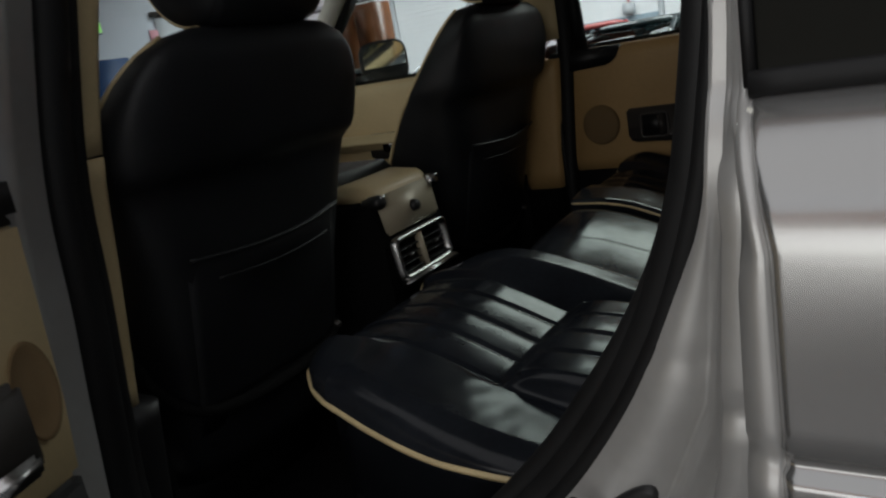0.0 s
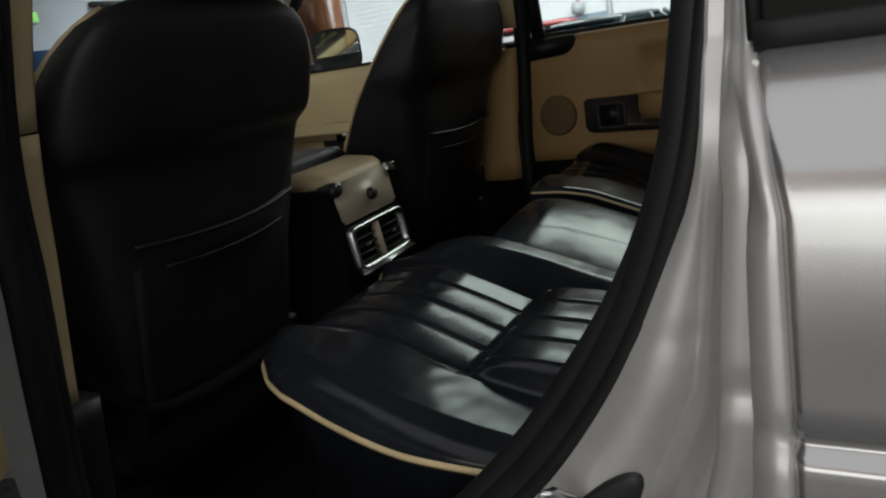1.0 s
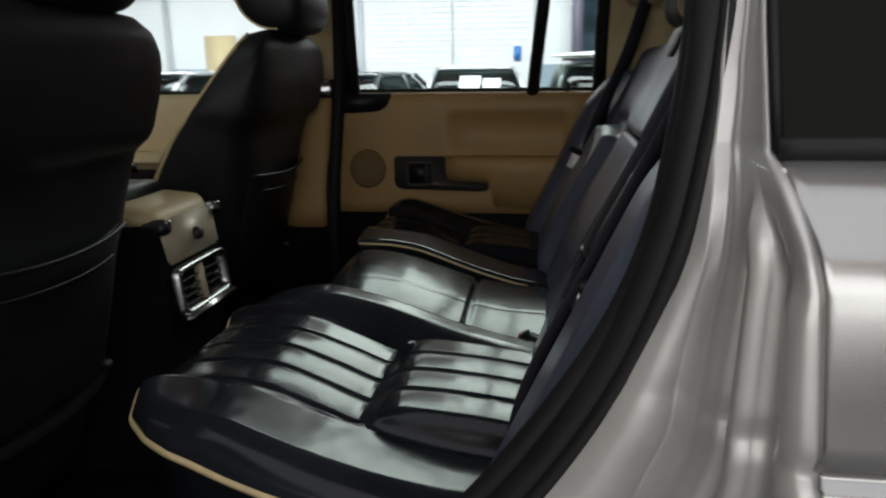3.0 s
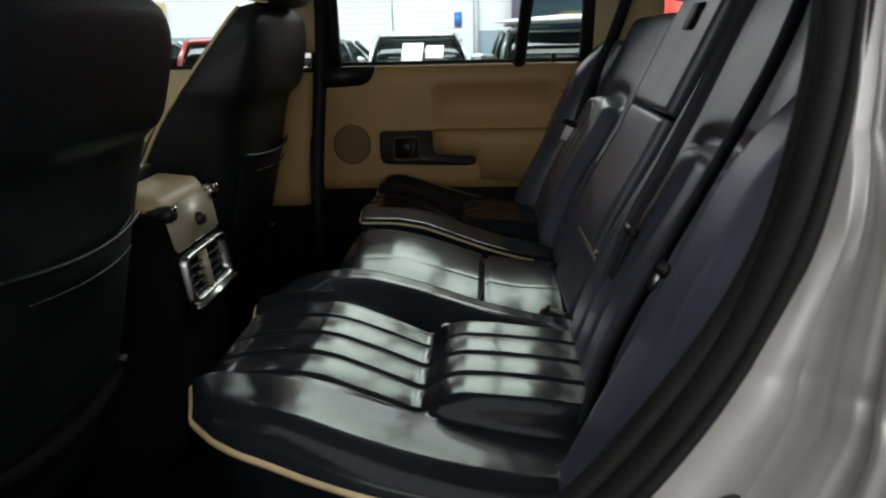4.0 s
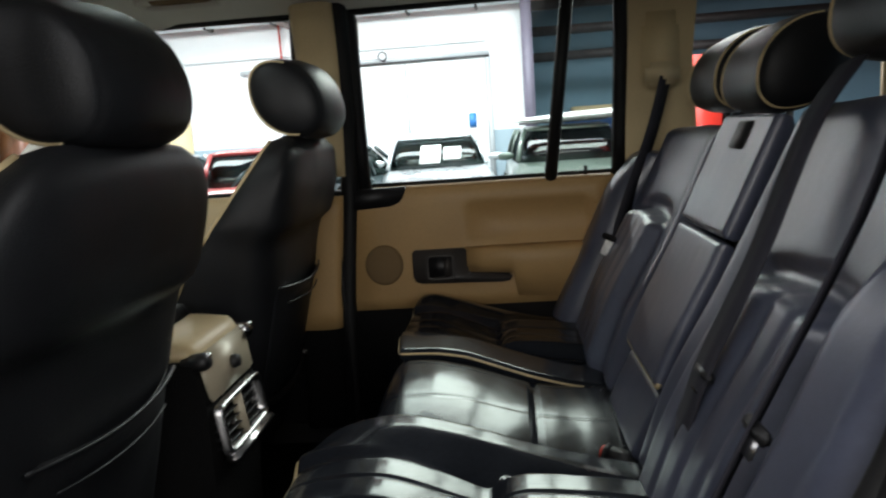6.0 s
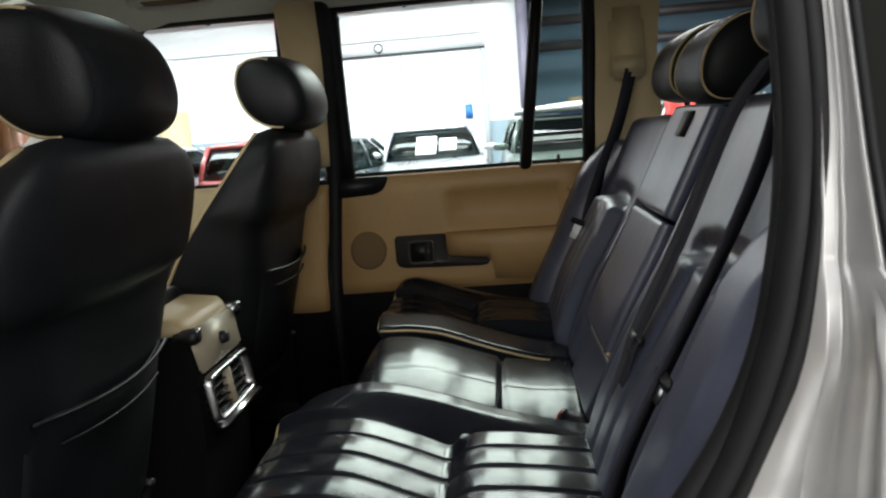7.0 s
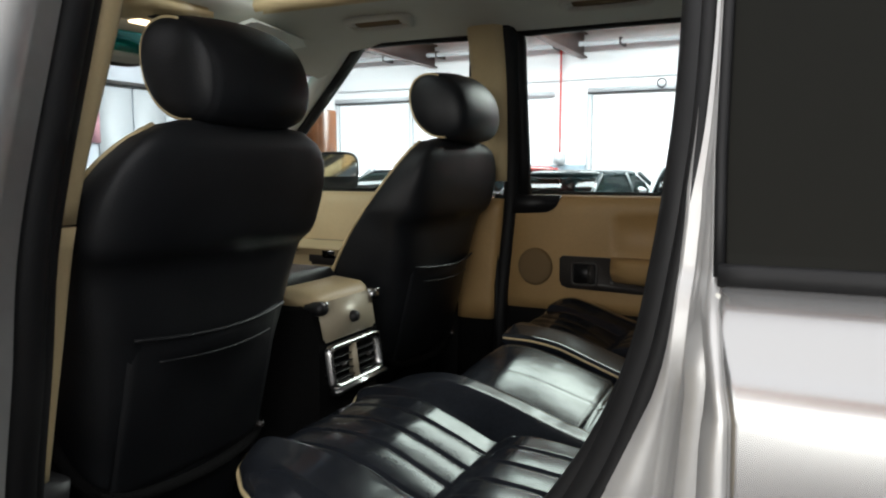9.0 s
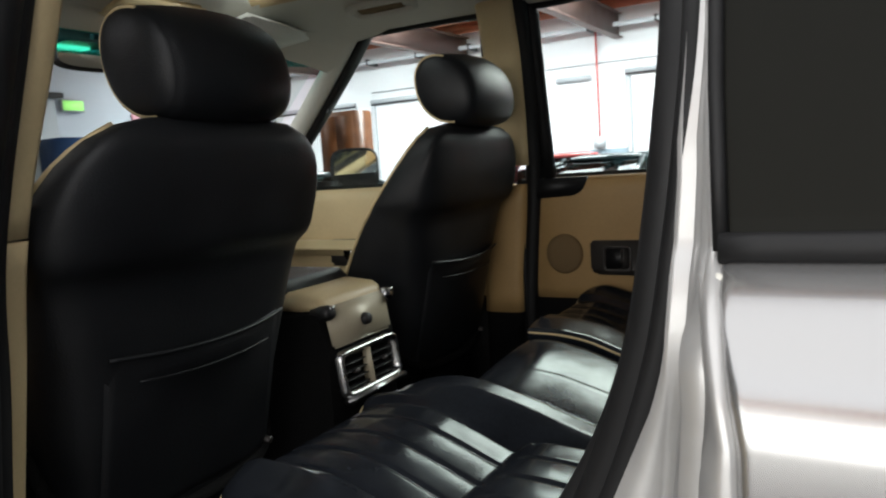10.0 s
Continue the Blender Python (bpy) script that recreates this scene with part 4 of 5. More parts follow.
part("body", loft([[Vector((x, -0.01 - w, z0)), Vector((x, -0.01 + w, z0)), Vector((x, -0.01 + w, z1)), Vector((x, -0.01 + w - 0.015, z1 + 0.01)), Vector((x, -0.01 - w + 0.015, z1 + 0.01)), Vector((x, -0.01 - w, z1))] for x, w, z0, z1 in ((-0.85, 0.12, 0.56, 0.92), (-0.4, 0.12, 0.56, 1.0), (-0.06, 0.12, 0.58, 1.055), (-0.028, 0.118, 0.62, 1.055), (-0.012, 0.112, 0.86, 0.98))]), CARPET, cc, smooth=False)
fp = part("face_panel", box(-0.022, 0.004, -0.096, 0.096, 0.006, 0.088, 0.006, m=tiltm), SATIN, cc, "satin warm grey panel")
part("knob", loft([[tiltm @ p for p in oval((x, 0.006, 0.044), (0, 1, 0), (0, 0, 1), r, r, 20)] for x, r in ((0.002, 0.013), (0.007, 0.013), (0.016, 0.0105), (0.017, 0.004))]), BLACK, fp, "black lamp knob")
for sd in (-1, 1):
    kn = part("corner_catch", loft([[tiltm @ p for p in oval((x, sd * 0.101, 0.078), (0, 1, 0), (0, 0, 1), r, r * 0.9, 18)] for x, r in ((-0.03, 0.017), (0.004, 0.017), (0.012, 0.013), (0.014, 0.005))]), CHROME if sd > 0 else BLACK, cc)
    part("catch_cap", loft([[tiltm @ p for p in oval((x, sd * 0.101 + 0.004, 0.086), (0, 1, 0), (0, 0, 1), r, r * 0.6, 14)] for x, r in ((0.004, 0.009), (0.014, 0.008), (0.016, 0.003))]), CHROME, kn)
vt = part("vent_frame", loft([[tiltm @ p for p in oval((x, 0.0, -0.048), (0, 1, 0), (0, 0, 1), a_, b_, 48, 9)] for x, a_, b_ in ((-0.004, 0.101, 0.047), (0.008, 0.099, 0.045), (0.010, 0.096, 0.042), (0.008, 0.090, 0.037), (-0.010, 0.088, 0.035))], caps=False), CHROME, cc, "chrome vent frame")
part("vent_back", box(-0.03, -0.022, -0.094, 0.094, -0.09, -0.006, m=tiltm), BLACK, vt)
part("vent_sill", box(-0.006, 0.018, -0.1, 0.1, -0.104, -0.09, 0.004, m=tiltm), CHROME, vt)
part("vent_divider", box(-0.02, 0.006, -0.0025, 0.0025, -0.088, -0.008, 0.001, m=tiltm), SATIN, vt)
for k in range(5):
    for y0, y1 in ((-0.092, -0.006), (0.006, 0.092)):
        part("slat", box(-0.018, -0.002, y0, y1, -0.08 + k * 0.0155, -0.0775 + k * 0.0155, 0.0008, m=tiltm, seg=1), BLACK, vt)
for y in (-0.049, 0.049):
    part("vent_tab", box(-0.002, 0.008, y - 0.006, y + 0.006, -0.052, -0.044, 0.002, m=tiltm), GREYP, vt)
part("lid", loft([[Vector((x, -0.01 - w, 1.06)), Vector((x, -0.01 - w, z - 0.012)), Vector((x, -0.01 - w + 0.02, z)), Vector((x, -0.01 + w - 0.02, z)), Vector((x, -0.01 + w, z - 0.012)), Vector((x, -0.01 + w, 1.06))] for x, w, z in ((-0.5, 0.11, 1.088), (-0.1, 0.112, 1.094), (-0.04, 0.11, 1.088), (-0.024, 0.10, 1.07))]), CREAM, cc, "cream console lid")
ar = pad(-0.34, -0.01, 0.23, 0.108, lambda x, y: 1.116, roll=0.022, deep=0.024, n=24, under=0.004, k=0.05)[0]
part("armrest", ar, NAVY, cc, "dark leather armrest")
cc.location.x -= 0.011


# ---- rear seat ----
rs_ = thing("rear_bench", (0.5, 0, 0.56), "worn navy leather rear bench with pleats and cream piping", "car seat")


def pleats(v, x, first, pitch, x0, x1, deep=0.0030):
    """Stitched grooves along x at four lines, with full rolls between them."""
    t = (v - first) / pitch
    if -0.6 < t < 3.6:
        on = step(x, x0, x0 + 0.05) * (1 - step(x, x1 - 0.04, x1))
        near = abs(t - round(t)) * abs(pitch)
        g = -deep * math.exp(-((near / 0.0030) ** 2))
        inside = step(t, -0.25, 0.05) * (1 - step(t, 2.95, 3.25))
        return on * (g + 0.0009 * abs(math.sin(math.pi * t)) * inside)
    return 0.0


def wrinkle(x, y, a=0.0005):
    return a * noise.noise(Vector((x * 14, y * 14, 3.0))) + 0.5 * a * noise.noise(Vector((x * 45, y * 30, 9.0)))


# the pleated field falls into a tuck and starts anew behind it; the bolsters run on
field_z = eased(((0.10, 0.935), (0.17, 0.954), (0.22, 0.963), (0.26, 0.967), (0.30, 0.966), (0.33, 0.959), (0.38, 0.940), (0.42, 0.923), (0.442, 0.913), (0.458, 0.931), (0.485, 0.938), (0.53, 0.936), (0.58, 0.931), (0.65, 0.921), (0.72, 0.912)), 0.011)
bolster_z = eased(((0.10, 0.968), (0.17, 0.976), (0.23, 0.977), (0.28, 0.972), (0.33, 0.958), (0.38, 0.942), (0.43, 0.926), (0.48, 0.912), (0.55, 0.897), (0.65, 0.885), (0.72, 0.88)), 0.024)
rim_z = eased(((0.14, 0.946), (0.20, 0.946), (0.25, 0.943), (0.30, 0.936), (0.35, 0.923), (0.40, 0.911), (0.45, 0.901), (0.50, 0.892), (0.55, 0.885), (0.70, 0.87)), 0.02)
middle_z = eased(((0.15, 0.924), (0.22, 0.936), (0.28, 0.943), (0.33, 0.943), (0.39, 0.932), (0.45, 0.911), (0.515, 0.888), (0.58, 0.873), (0.65, 0.866), (0.72, 0.866)), 0.018)
inner_z = eased(((0.12, 0.945), (0.20, 0.962), (0.236, 0.974), (0.27, 0.982), (0.305, 0.984), (0.34, 0.980), (0.41, 0.961), (0.45, 0.948), (0.504, 0.929), (0.565, 0.913), (0.63, 0.898), (0.70, 0.886)), 0.02)
lip_z = eased(((0.20, 0.968), (0.27, 0.970), (0.33, 0.972), (0.39, 0.963), (0.45, 0.941), (0.515, 0.917), (0.58, 0.896), (0.65, 0.88), (0.70, 0.87)), 0.018)


NEAR_RIM = ((0.14, -0.64), (0.196, -0.658), (0.235, -0.682), (0.27, -0.69), (0.55, -0.69), (0.72, -0.68))


def near_rim(x):
    """The outer edge of the near cushion: it runs straight to the rear from a wide front corner."""
    u = min(1.0, max(0.0, (0.44 - x) / 0.245))
    return -0.25 + (0.155 + 0.315 * math.sqrt(1 - 0.31 * u * u)) / 0.47 * (lerp(x, NEAR_RIM) + 0.25)


def near_top(x, y):
    inside = step(y, -0.552, -0.528) * (1 - step(y, -0.296, -0.270))
    z = bolster_z(x) + (field_z(x) - bolster_z(x) - 0.001) * inside
    # the outer bolster rises to its crest and rolls down to its piped rim
    turn = near_rim(x) + 0.046
    z += 0.10 * max(0.0, min(-0.545 - y, -0.545 - turn)) * step(x, 0.22, 0.32)
    w = min(1.0, max(0.0, (turn - y) / 0.046))
    z += (rim_z(x) + 0.015 - z) * (1 - math.sqrt(1 - w ** 2.2))
    # the inner bolster stands over the front of the field and falls to the rear and towards the middle seat
    k = step(y, -0.298, -0.215)
    z += (inner_z(x) - 0.45 * max(0.0, y + 0.185) - z) * k
    return z + pleats(y, x, -0.345, -0.062, 0.16, 0.68) + wrinkle(x, y)


def far_top(x, y):
    inside = step(y, 0.345, 0.37) * (1 - step(y, 0.545, 0.57))
    z = bolster_z(x) - 0.008 + (field_z(x) - bolster_z(x) - 0.004) * inside
    z += 0.022 * bump1(y, 0.63, 0.07) * step(x, 0.2, 0.3)
    k = 1 - step(y, 0.27, 0.36)
    z += (lip_z(x) + 0.005 * step(y, 0.165, 0.31) - z) * k
    return z + pleats(y, x, 0.36, 0.062, 0.16, 0.68) + wrinkle(x, y)


def mid_top(x, y):
    z = middle_z(x) + 0.012 - 0.26 * (y - 0.2) ** 2
    return z - 0.009 * bump1(x, 0.515, 0.0035) - 0.0006 * bump1(y, -0.01 + 0.1 * (x - 0.2), 0.003) + wrinkle(x, y, 0.0004)


def near_edge(x, y):
    """The outer edge runs outwards to the rear, with a wide front corner."""
    if x < 0.44:
        u = min(1, (0.44 - x) / 0.279)
        v = min(1, abs(y + 0.405) / (0.315 * math.sqrt(1 - 0.31 * u * u)))
        x = 0.44 + (x - 0.44) * (0.271 - 0.026 * step(v, 0.6, 1.0)) / (0.279 * math.sqrt(1 - 0.31 * v * v))
    if y < -0.25:
        e = lerp(x, NEAR_RIM)
        y = -0.25 + (y + 0.25) / -0.47 * (e + 0.25)
    return x, y


bm, edge = pad(0.44, -0.405, 0.279, 0.315, near_top, n=200, deep=0.2, roll=0.05, flat=0.3, warp=near_edge, k=0.31)
nc = part("outer_cushion", bm, NAVY_SEAT, rs_)
k0 = [i for i, p in enumerate(edge) if p.x < 0.60 and p.y < -0.15]
line = [edge[i] + Vector((0, 0, -0.004)) for i in k0]
cut = max(range(len(line) - 1), key=lambda i: (line[i + 1] - line[i]).length)
line = evened(line[cut + 1:] + line[:cut + 1])
part("piping", tube(line, 0.0042, 6), PIPING, nc, "cream piping")
bm, edge = pad(0.478, 0.038, 0.248, 0.182, mid_top, n=110, deep=0.18, k=0.06)
part("middle_cushion", bm, NAVY_SEAT, rs_)
bm, edge = pad(0.462, 0.445, 0.228, 0.268, far_top, n=100, deep=0.2, roll=0.012, flat=0.4)
fc = part("outer_cushion", bm, NAVY_SEAT, rs_)
line = [p + Vector((0, 0, -0.004)) for p in edge if p.x < 0.62 and p.y < 0.66]
cut = max(range(len(line) - 1), key=lambda i: (line[i + 1] - line[i]).length)
line = evened(line[cut + 1:] + line[:cut + 1])
part("piping", tube(line, 0.0025, 6), PIPING, fc, "cream piping")
part("base", box(0.24, 0.75, -0.68, 0.68, 0.56, 0.80, 0.03), CARPET, rs_)

BACK = Matrix.Translation((0.665, 0, 0.86)) @ Matrix(((0, math.sin(radians(25)), -math.cos(radians(25)), 0), (1, 0, 0, 0), (0, math.cos(radians(25)), math.sin(radians(25)), 0), (0, 0, 0, 1)))


def back_outer(cy, sgn):
    def h(y, s):
        v = (y - cy) * sgn
        z = 0.012 + 0.012 * bump1(s, 0.16, 0.12)
        top = 0.375 - 0.9 * (v + 0.03) ** 2
        low_ = 1 - step(s, top - 0.03, top)
        ins = step(v, -0.165, -0.135) * (1 - step(v, 0.08, 0.11))
        z += 0.032 * low_ * ins - 0.014 * math.exp(-(((s - top - 0.004) / 0.016) ** 2)) * ins
        t = (v + 0.108) / 0.065
        if -0.5 < t < 2.5:
            z -= low_ * 0.0042 * math.exp(-((abs(t - round(t)) * 0.065 / 0.009) ** 2))
        return z + 0.012 * bump1(abs(v), 0.2, 0.05) + wrinkle(y, s)
    return h


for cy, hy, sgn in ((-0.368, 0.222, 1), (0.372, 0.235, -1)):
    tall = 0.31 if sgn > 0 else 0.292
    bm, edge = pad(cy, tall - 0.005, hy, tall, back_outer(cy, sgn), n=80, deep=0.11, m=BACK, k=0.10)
    part("backrest", bm, NAVY_BACK_LIT, rs_)
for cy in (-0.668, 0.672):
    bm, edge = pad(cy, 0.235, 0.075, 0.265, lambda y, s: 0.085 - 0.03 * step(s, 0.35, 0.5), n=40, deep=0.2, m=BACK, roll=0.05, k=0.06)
    part("side_bolster", bm, NAVY_BACK_LIT, rs_)
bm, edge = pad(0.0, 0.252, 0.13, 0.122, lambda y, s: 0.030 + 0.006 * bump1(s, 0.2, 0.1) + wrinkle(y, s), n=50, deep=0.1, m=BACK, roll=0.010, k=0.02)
ca = part("folding_armrest", bm, NAVY_BACK_LIT, rs_)
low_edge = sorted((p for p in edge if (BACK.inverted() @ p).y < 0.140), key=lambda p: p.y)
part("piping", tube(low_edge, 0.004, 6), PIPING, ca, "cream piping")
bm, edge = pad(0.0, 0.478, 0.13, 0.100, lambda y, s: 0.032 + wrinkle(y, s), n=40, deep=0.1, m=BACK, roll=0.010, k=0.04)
part("middle_backrest", bm, NAVY_BACK_LIT, rs_)
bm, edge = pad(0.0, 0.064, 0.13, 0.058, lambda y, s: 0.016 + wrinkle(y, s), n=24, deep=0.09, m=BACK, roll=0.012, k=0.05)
part("lower_backrest_panel", bm, NAVY_BACK_LIT, rs_)
part("belt_slot", box(-0.034, 0.030, 0.515, 0.562, 0.018, 0.0355, 0.002, m=BACK @ pose(-0.01, 0, 0)), BLACK, rs_)
part("back_shell", box(-0.74, 0.74, 0.0, 0.52, -0.16, -0.07, 0.03, m=BACK), CARPET, rs_)


def rear_headrest(cy, cz):
    hd = part("headrest", loft(head_rings(cy, 0.984, cz, 0.110, 0.083, 0.080, 0.16)), NAVY, rs_)
    for sd in (-1, 1):
        part("headrest_piping", tube(head_edge(cy + sd * 0.0995, 0.984, cz, 0.0755, 0.0728, 0.16), 0.0026, 6), PIPING, hd, "cream piping")
    for sd in (-1, 1):
        part("post", tube([(0.975, cy + sd * 0.05, 1.33), (0.98, cy + sd * 0.05, cz - 0.05)], 0.007, 8), CHROME, hd)


for cy, cz in ((-0.326, 1.53), (0.145, 1.474), (0.39, 1.482)):
    rear_headrest(cy, cz)


# ---- belts and buckles ----
# the glint on the far steel tongue, put into a near-white base without metal
BRIGHT = mat("plate_glint_white", (0.93, 0.93, 0.91), 0.42, 0.0, spec=1.0, var=0.03, bump=0.02)


def belt(label, pts, w, side, tongue, turn=0):
    b = thing("seat_belt", pts[0], label, "seat belt", "rear seat belts")
    part("webbing", ribbon(smooth_line(pts, 8), w, side, 0.0012), WEB, b)
    m = Matrix.Translation(tongue) @ Matrix.Rotation(radians(25), 4, "Y") @ Matrix.Rotation(radians(turn), 4, "Z")
    tg = part("tongue", box(-0.005, 0.005, -0.027, 0.027, -0.006, 0.008, 0.003, m=m), BLACK, b)
    part("slot_bar", box(-0.0065, 0.0065, -0.019, 0.019, -0.002, 0.004, 0.002, m=m), BLACK, tg)
    k = 1.0 if turn else 0.55
    part("latch_plate", box(-0.002, 0.002, -0.015, 0.015, -0.006 - 0.036 * k, -0.005, 0.0015, m=m), BRIGHT if turn else CHROME, tg, "steel tongue")
    return b


belt("black belt hanging from the rear pillar on the driver side", [(0.885, 0.625, 1.49), (0.845, 0.61, 1.36), (0.77, 0.575, 1.18), (0.742, 0.555, 1.09), (0.69, 0.55, 0.94), (0.672, 0.55, 0.88)], 0.05, (0.55, 0.6, 0.0), (0.728, 0.495, 1.124), 80)
belt("black belt of the middle rear seat with a metal tongue", [(0.925, -0.255, 1.455), (0.857, -0.295, 1.378), (0.778, -0.345, 1.233), (0.712, -0.360, 1.108), (0.690, -0.362, 1.05), (0.668, -0.345, 0.97), (0.665, -0.335, 0.90)], 0.058, (0, 1, 0), (0.707, -0.366, 1.092))
belt("black belt of the near rear seat along the side bolster", [(0.83, -0.57, 1.42), (0.79, -0.57, 1.30), (0.695, -0.565, 1.10), (0.65, -0.565, 1.0), (0.63, -0.565, 0.92)], 0.05, (0.5, 0.7, 0), (0.697, -0.580, 1.111))


def buckle(x, y, z, turn, label):
    """The button faces forwards; the strap runs back into the gap under the backrest."""
    b = thing("belt_buckle", (x, y, z), label, "belt buckle", "rear belt buckles")
    m = pose(x, y, z, 0, 12, turn)
    part("body", box(-0.004, 0.05, -0.014, 0.014, -0.010, 0.010, 0.004, m=m), BLACK, b)
    part("collar", box(-0.012, -0.003, -0.016, 0.016, -0.011, 0.011, 0.003, m=m), BLACK, b)
    part("release_button", box(-0.016, -0.010, -0.011, 0.011, -0.007, 0.007, 0.0015, m=m), RED, b, "red release button")
    part("strap", box(0.05, 0.10, -0.010, 0.010, -0.004, 0.002, 0.001, m=m), WEB, b)


buckle(0.640, 0.196, 0.868, 8, "black belt buckle with a red button between the cushions")
buckle(0.652, 0.160, 0.866, -14, "black belt buckle with a red button between the cushions")
buckle(0.628, -0.092, 0.866, -22, "black belt buckle with a red button beside the near cushion")

# ---- near side: pillars, seals, jamb, quarter panel ----
BPN = smooth_line([(-0.105, -0.715, 0.58), (-0.09, -0.715, 0.74), (-0.06, -0.71, 0.92), (-0.027, -0.705, 1.1), (0.004, -0.70, 1.27), (0.008, -0.645, 1.5), (0.016, -0.60, 1.74)], 6)
bn_ = thing("pillar_trim_near", (-0.08, -0.71, 0.58), "cream trim of the centre pillar at the open door", "pillar trim")
part("foot_cover", loft([oval(p + Vector((-0.03, 0, 0)), (1, 0, 0), (0, 1, 0), 0.06, 0.034, 20, 4) for p in BPN[:13]]), BLACK, bn_)
part("lower_trim", loft([oval(p + Vector((-0.018 + 0.004 * i / 12, -0.01, 0)), (1, 0, 0), (0, 1, 0), 0.023 + 0.004 * i / 12, 0.024, 20, 4) for i, p in enumerate(BPN[12:25])]), CREAM, bn_)
part("upper_trim", loft([oval(p + Vector((-0.017 + 0.017 * step(p.z, 1.3, 1.65), -0.008, 0)), (1, 0, 0), (0, 1, 0), 0.030 + 0.011 * step(p.z, 1.3, 1.65), 0.022, 20, 4) for p in [BPN[24] + Vector((0, 0, 0.003)), *BPN[25:]]]), CREAM, bn_)
SEALB = smooth_line([(0.12, -0.77, 0.615), (0.0, -0.77, 0.65), (-0.043, -0.775, 0.78), (-0.023, -0.775, 0.94), (0.004, -0.772, 1.1), (0.029, -0.768, 1.27), (0.039, -0.715, 1.5), (0.047, -0.665, 1.70)], 6)
part("door_seal", tube(SEALB, 0.027, 12), RUBBER, bn_, "black rubber door seal")
part("seal_flange", tube([p + Vector((-0.008, 0.022, 0)) for p in SEALB[8:]], 0.023, 10), RUBBER, bn_)
pj = bmesh.new()
loft([[p + Vector(o) for o in ((0.012, -0.02, 0), (0.03, -0.03, 0), (0.035, -0.06, 0), (0.05, -0.07, 0), (0.055, -0.11, 0), (-0.05, -0.13, 0), (-0.10, -0.10, 0), (-0.10, -0.02, 0))] for p in SEALB[10:]], pj)
part("painted_pillar", pj, JAMB, bn_, "silver painted pillar")

SEALC = smooth_line([(0.02, -0.775, 0.615), (0.22, -0.775, 0.66), (0.385, -0.772, 0.755), (0.495, -0.77, 0.84), (0.593, -0.768, 0.935), (0.658, -0.766, 1.015), (0.710, -0.765, 1.105), (0.744, -0.765, 1.20), (0.759, -0.763, 1.28), (0.766, -0.757, 1.34), (0.770, -0.745, 1.40), (0.770, -0.72, 1.50), (0.765, -0.66, 1.70)], 6)
qp = thing("rear_quarter", (1.2, -0.85, 0.5), "silver painted rear quarter with a dark privacy window", "car body", kind="structure")
part("door_seal", tube([p + Vector((0.004, 0, 0)) for p in SEALC], 0.015, 12), RUBBER, qp, "black rubber door seal")
flange = []
for a, p, c in zip(SEALC, SEALC[1:], SEALC[2:]):
    inward = Vector((a.z - c.z, 0, c.x - a.x)).normalized()
    flange.append(p + inward * (0.014 - 0.012 * step(p.z, 1.0, 1.2)) + Vector((0, 0.012, 0)))
part("inner_flange", tube(flange, 0.012, 10), RUBBER, qp)
part("seal_lip", tube([p + Vector((0.012, -0.014, -0.004)) for p in SEALC], 0.008, 8), RUBBER, qp)


def jamb_x(z):
    return lerp(z, ((0.55, 0.36), (0.75, 0.50), (0.85, 0.605), (0.90, 0.665), (0.97, 0.725), (1.06, 0.762), (1.13, 0.770), (1.20, 0.780), (1.31, 0.787), (1.50, 0.788), (1.7, 0.786)))


def lip_x(z):
    return lerp(z, ((0.55, 0.60), (0.75, 0.70), (0.90, 0.795), (1.0, 0.815), (1.10, 0.815), (1.20, 0.812), (1.27, 0.799), (1.35, 0.795), (1.7, 0.79)))


def tumble(z):
    return 0.0 if z < 1.27 else (z - 1.27) * 0.27


SIDE = [(-0.825, 1.272), (-0.838, 1.267), (-0.855, 1.258), (-0.870, 1.245), (-0.881, 1.232), (-0.888, 1.219), (-0.8925, 1.20), (-0.899, 1.16), (-0.906, 1.115), (-0.907, 1.102), (-0.902, 1.097), (-0.902, 1.091), (-0.908, 1.088), (-0.9105, 1.083), (-0.912, 1.065), (-0.913, 0.98), (-0.911, 0.9), (-0.904, 0.75), (-0.885, 0.55)]


def side_y(z):
    """How far out the painted side stands at a height."""
    return lerp(z, [(c, a) for a, c in reversed(SIDE)]) + tumble(z)


RIDGES = [(0, 0), (0.03, 0.002), (0.07, 0.0045), (0.12, 0.005), (0.17, 0.0025), (0.21, -0.001), (0.27, -0.001), (0.30, -0.006), (0.36, -0.007), (0.40, -0.001), (0.44, 0.004), (0.50, 0.004), (0.54, -0.001), (0.58, -0.005), (0.70, -0.006), (0.76, -0.003), (0.80, 0.002), (0.86, 0.003), (0.93, 0.001)]
jr = []
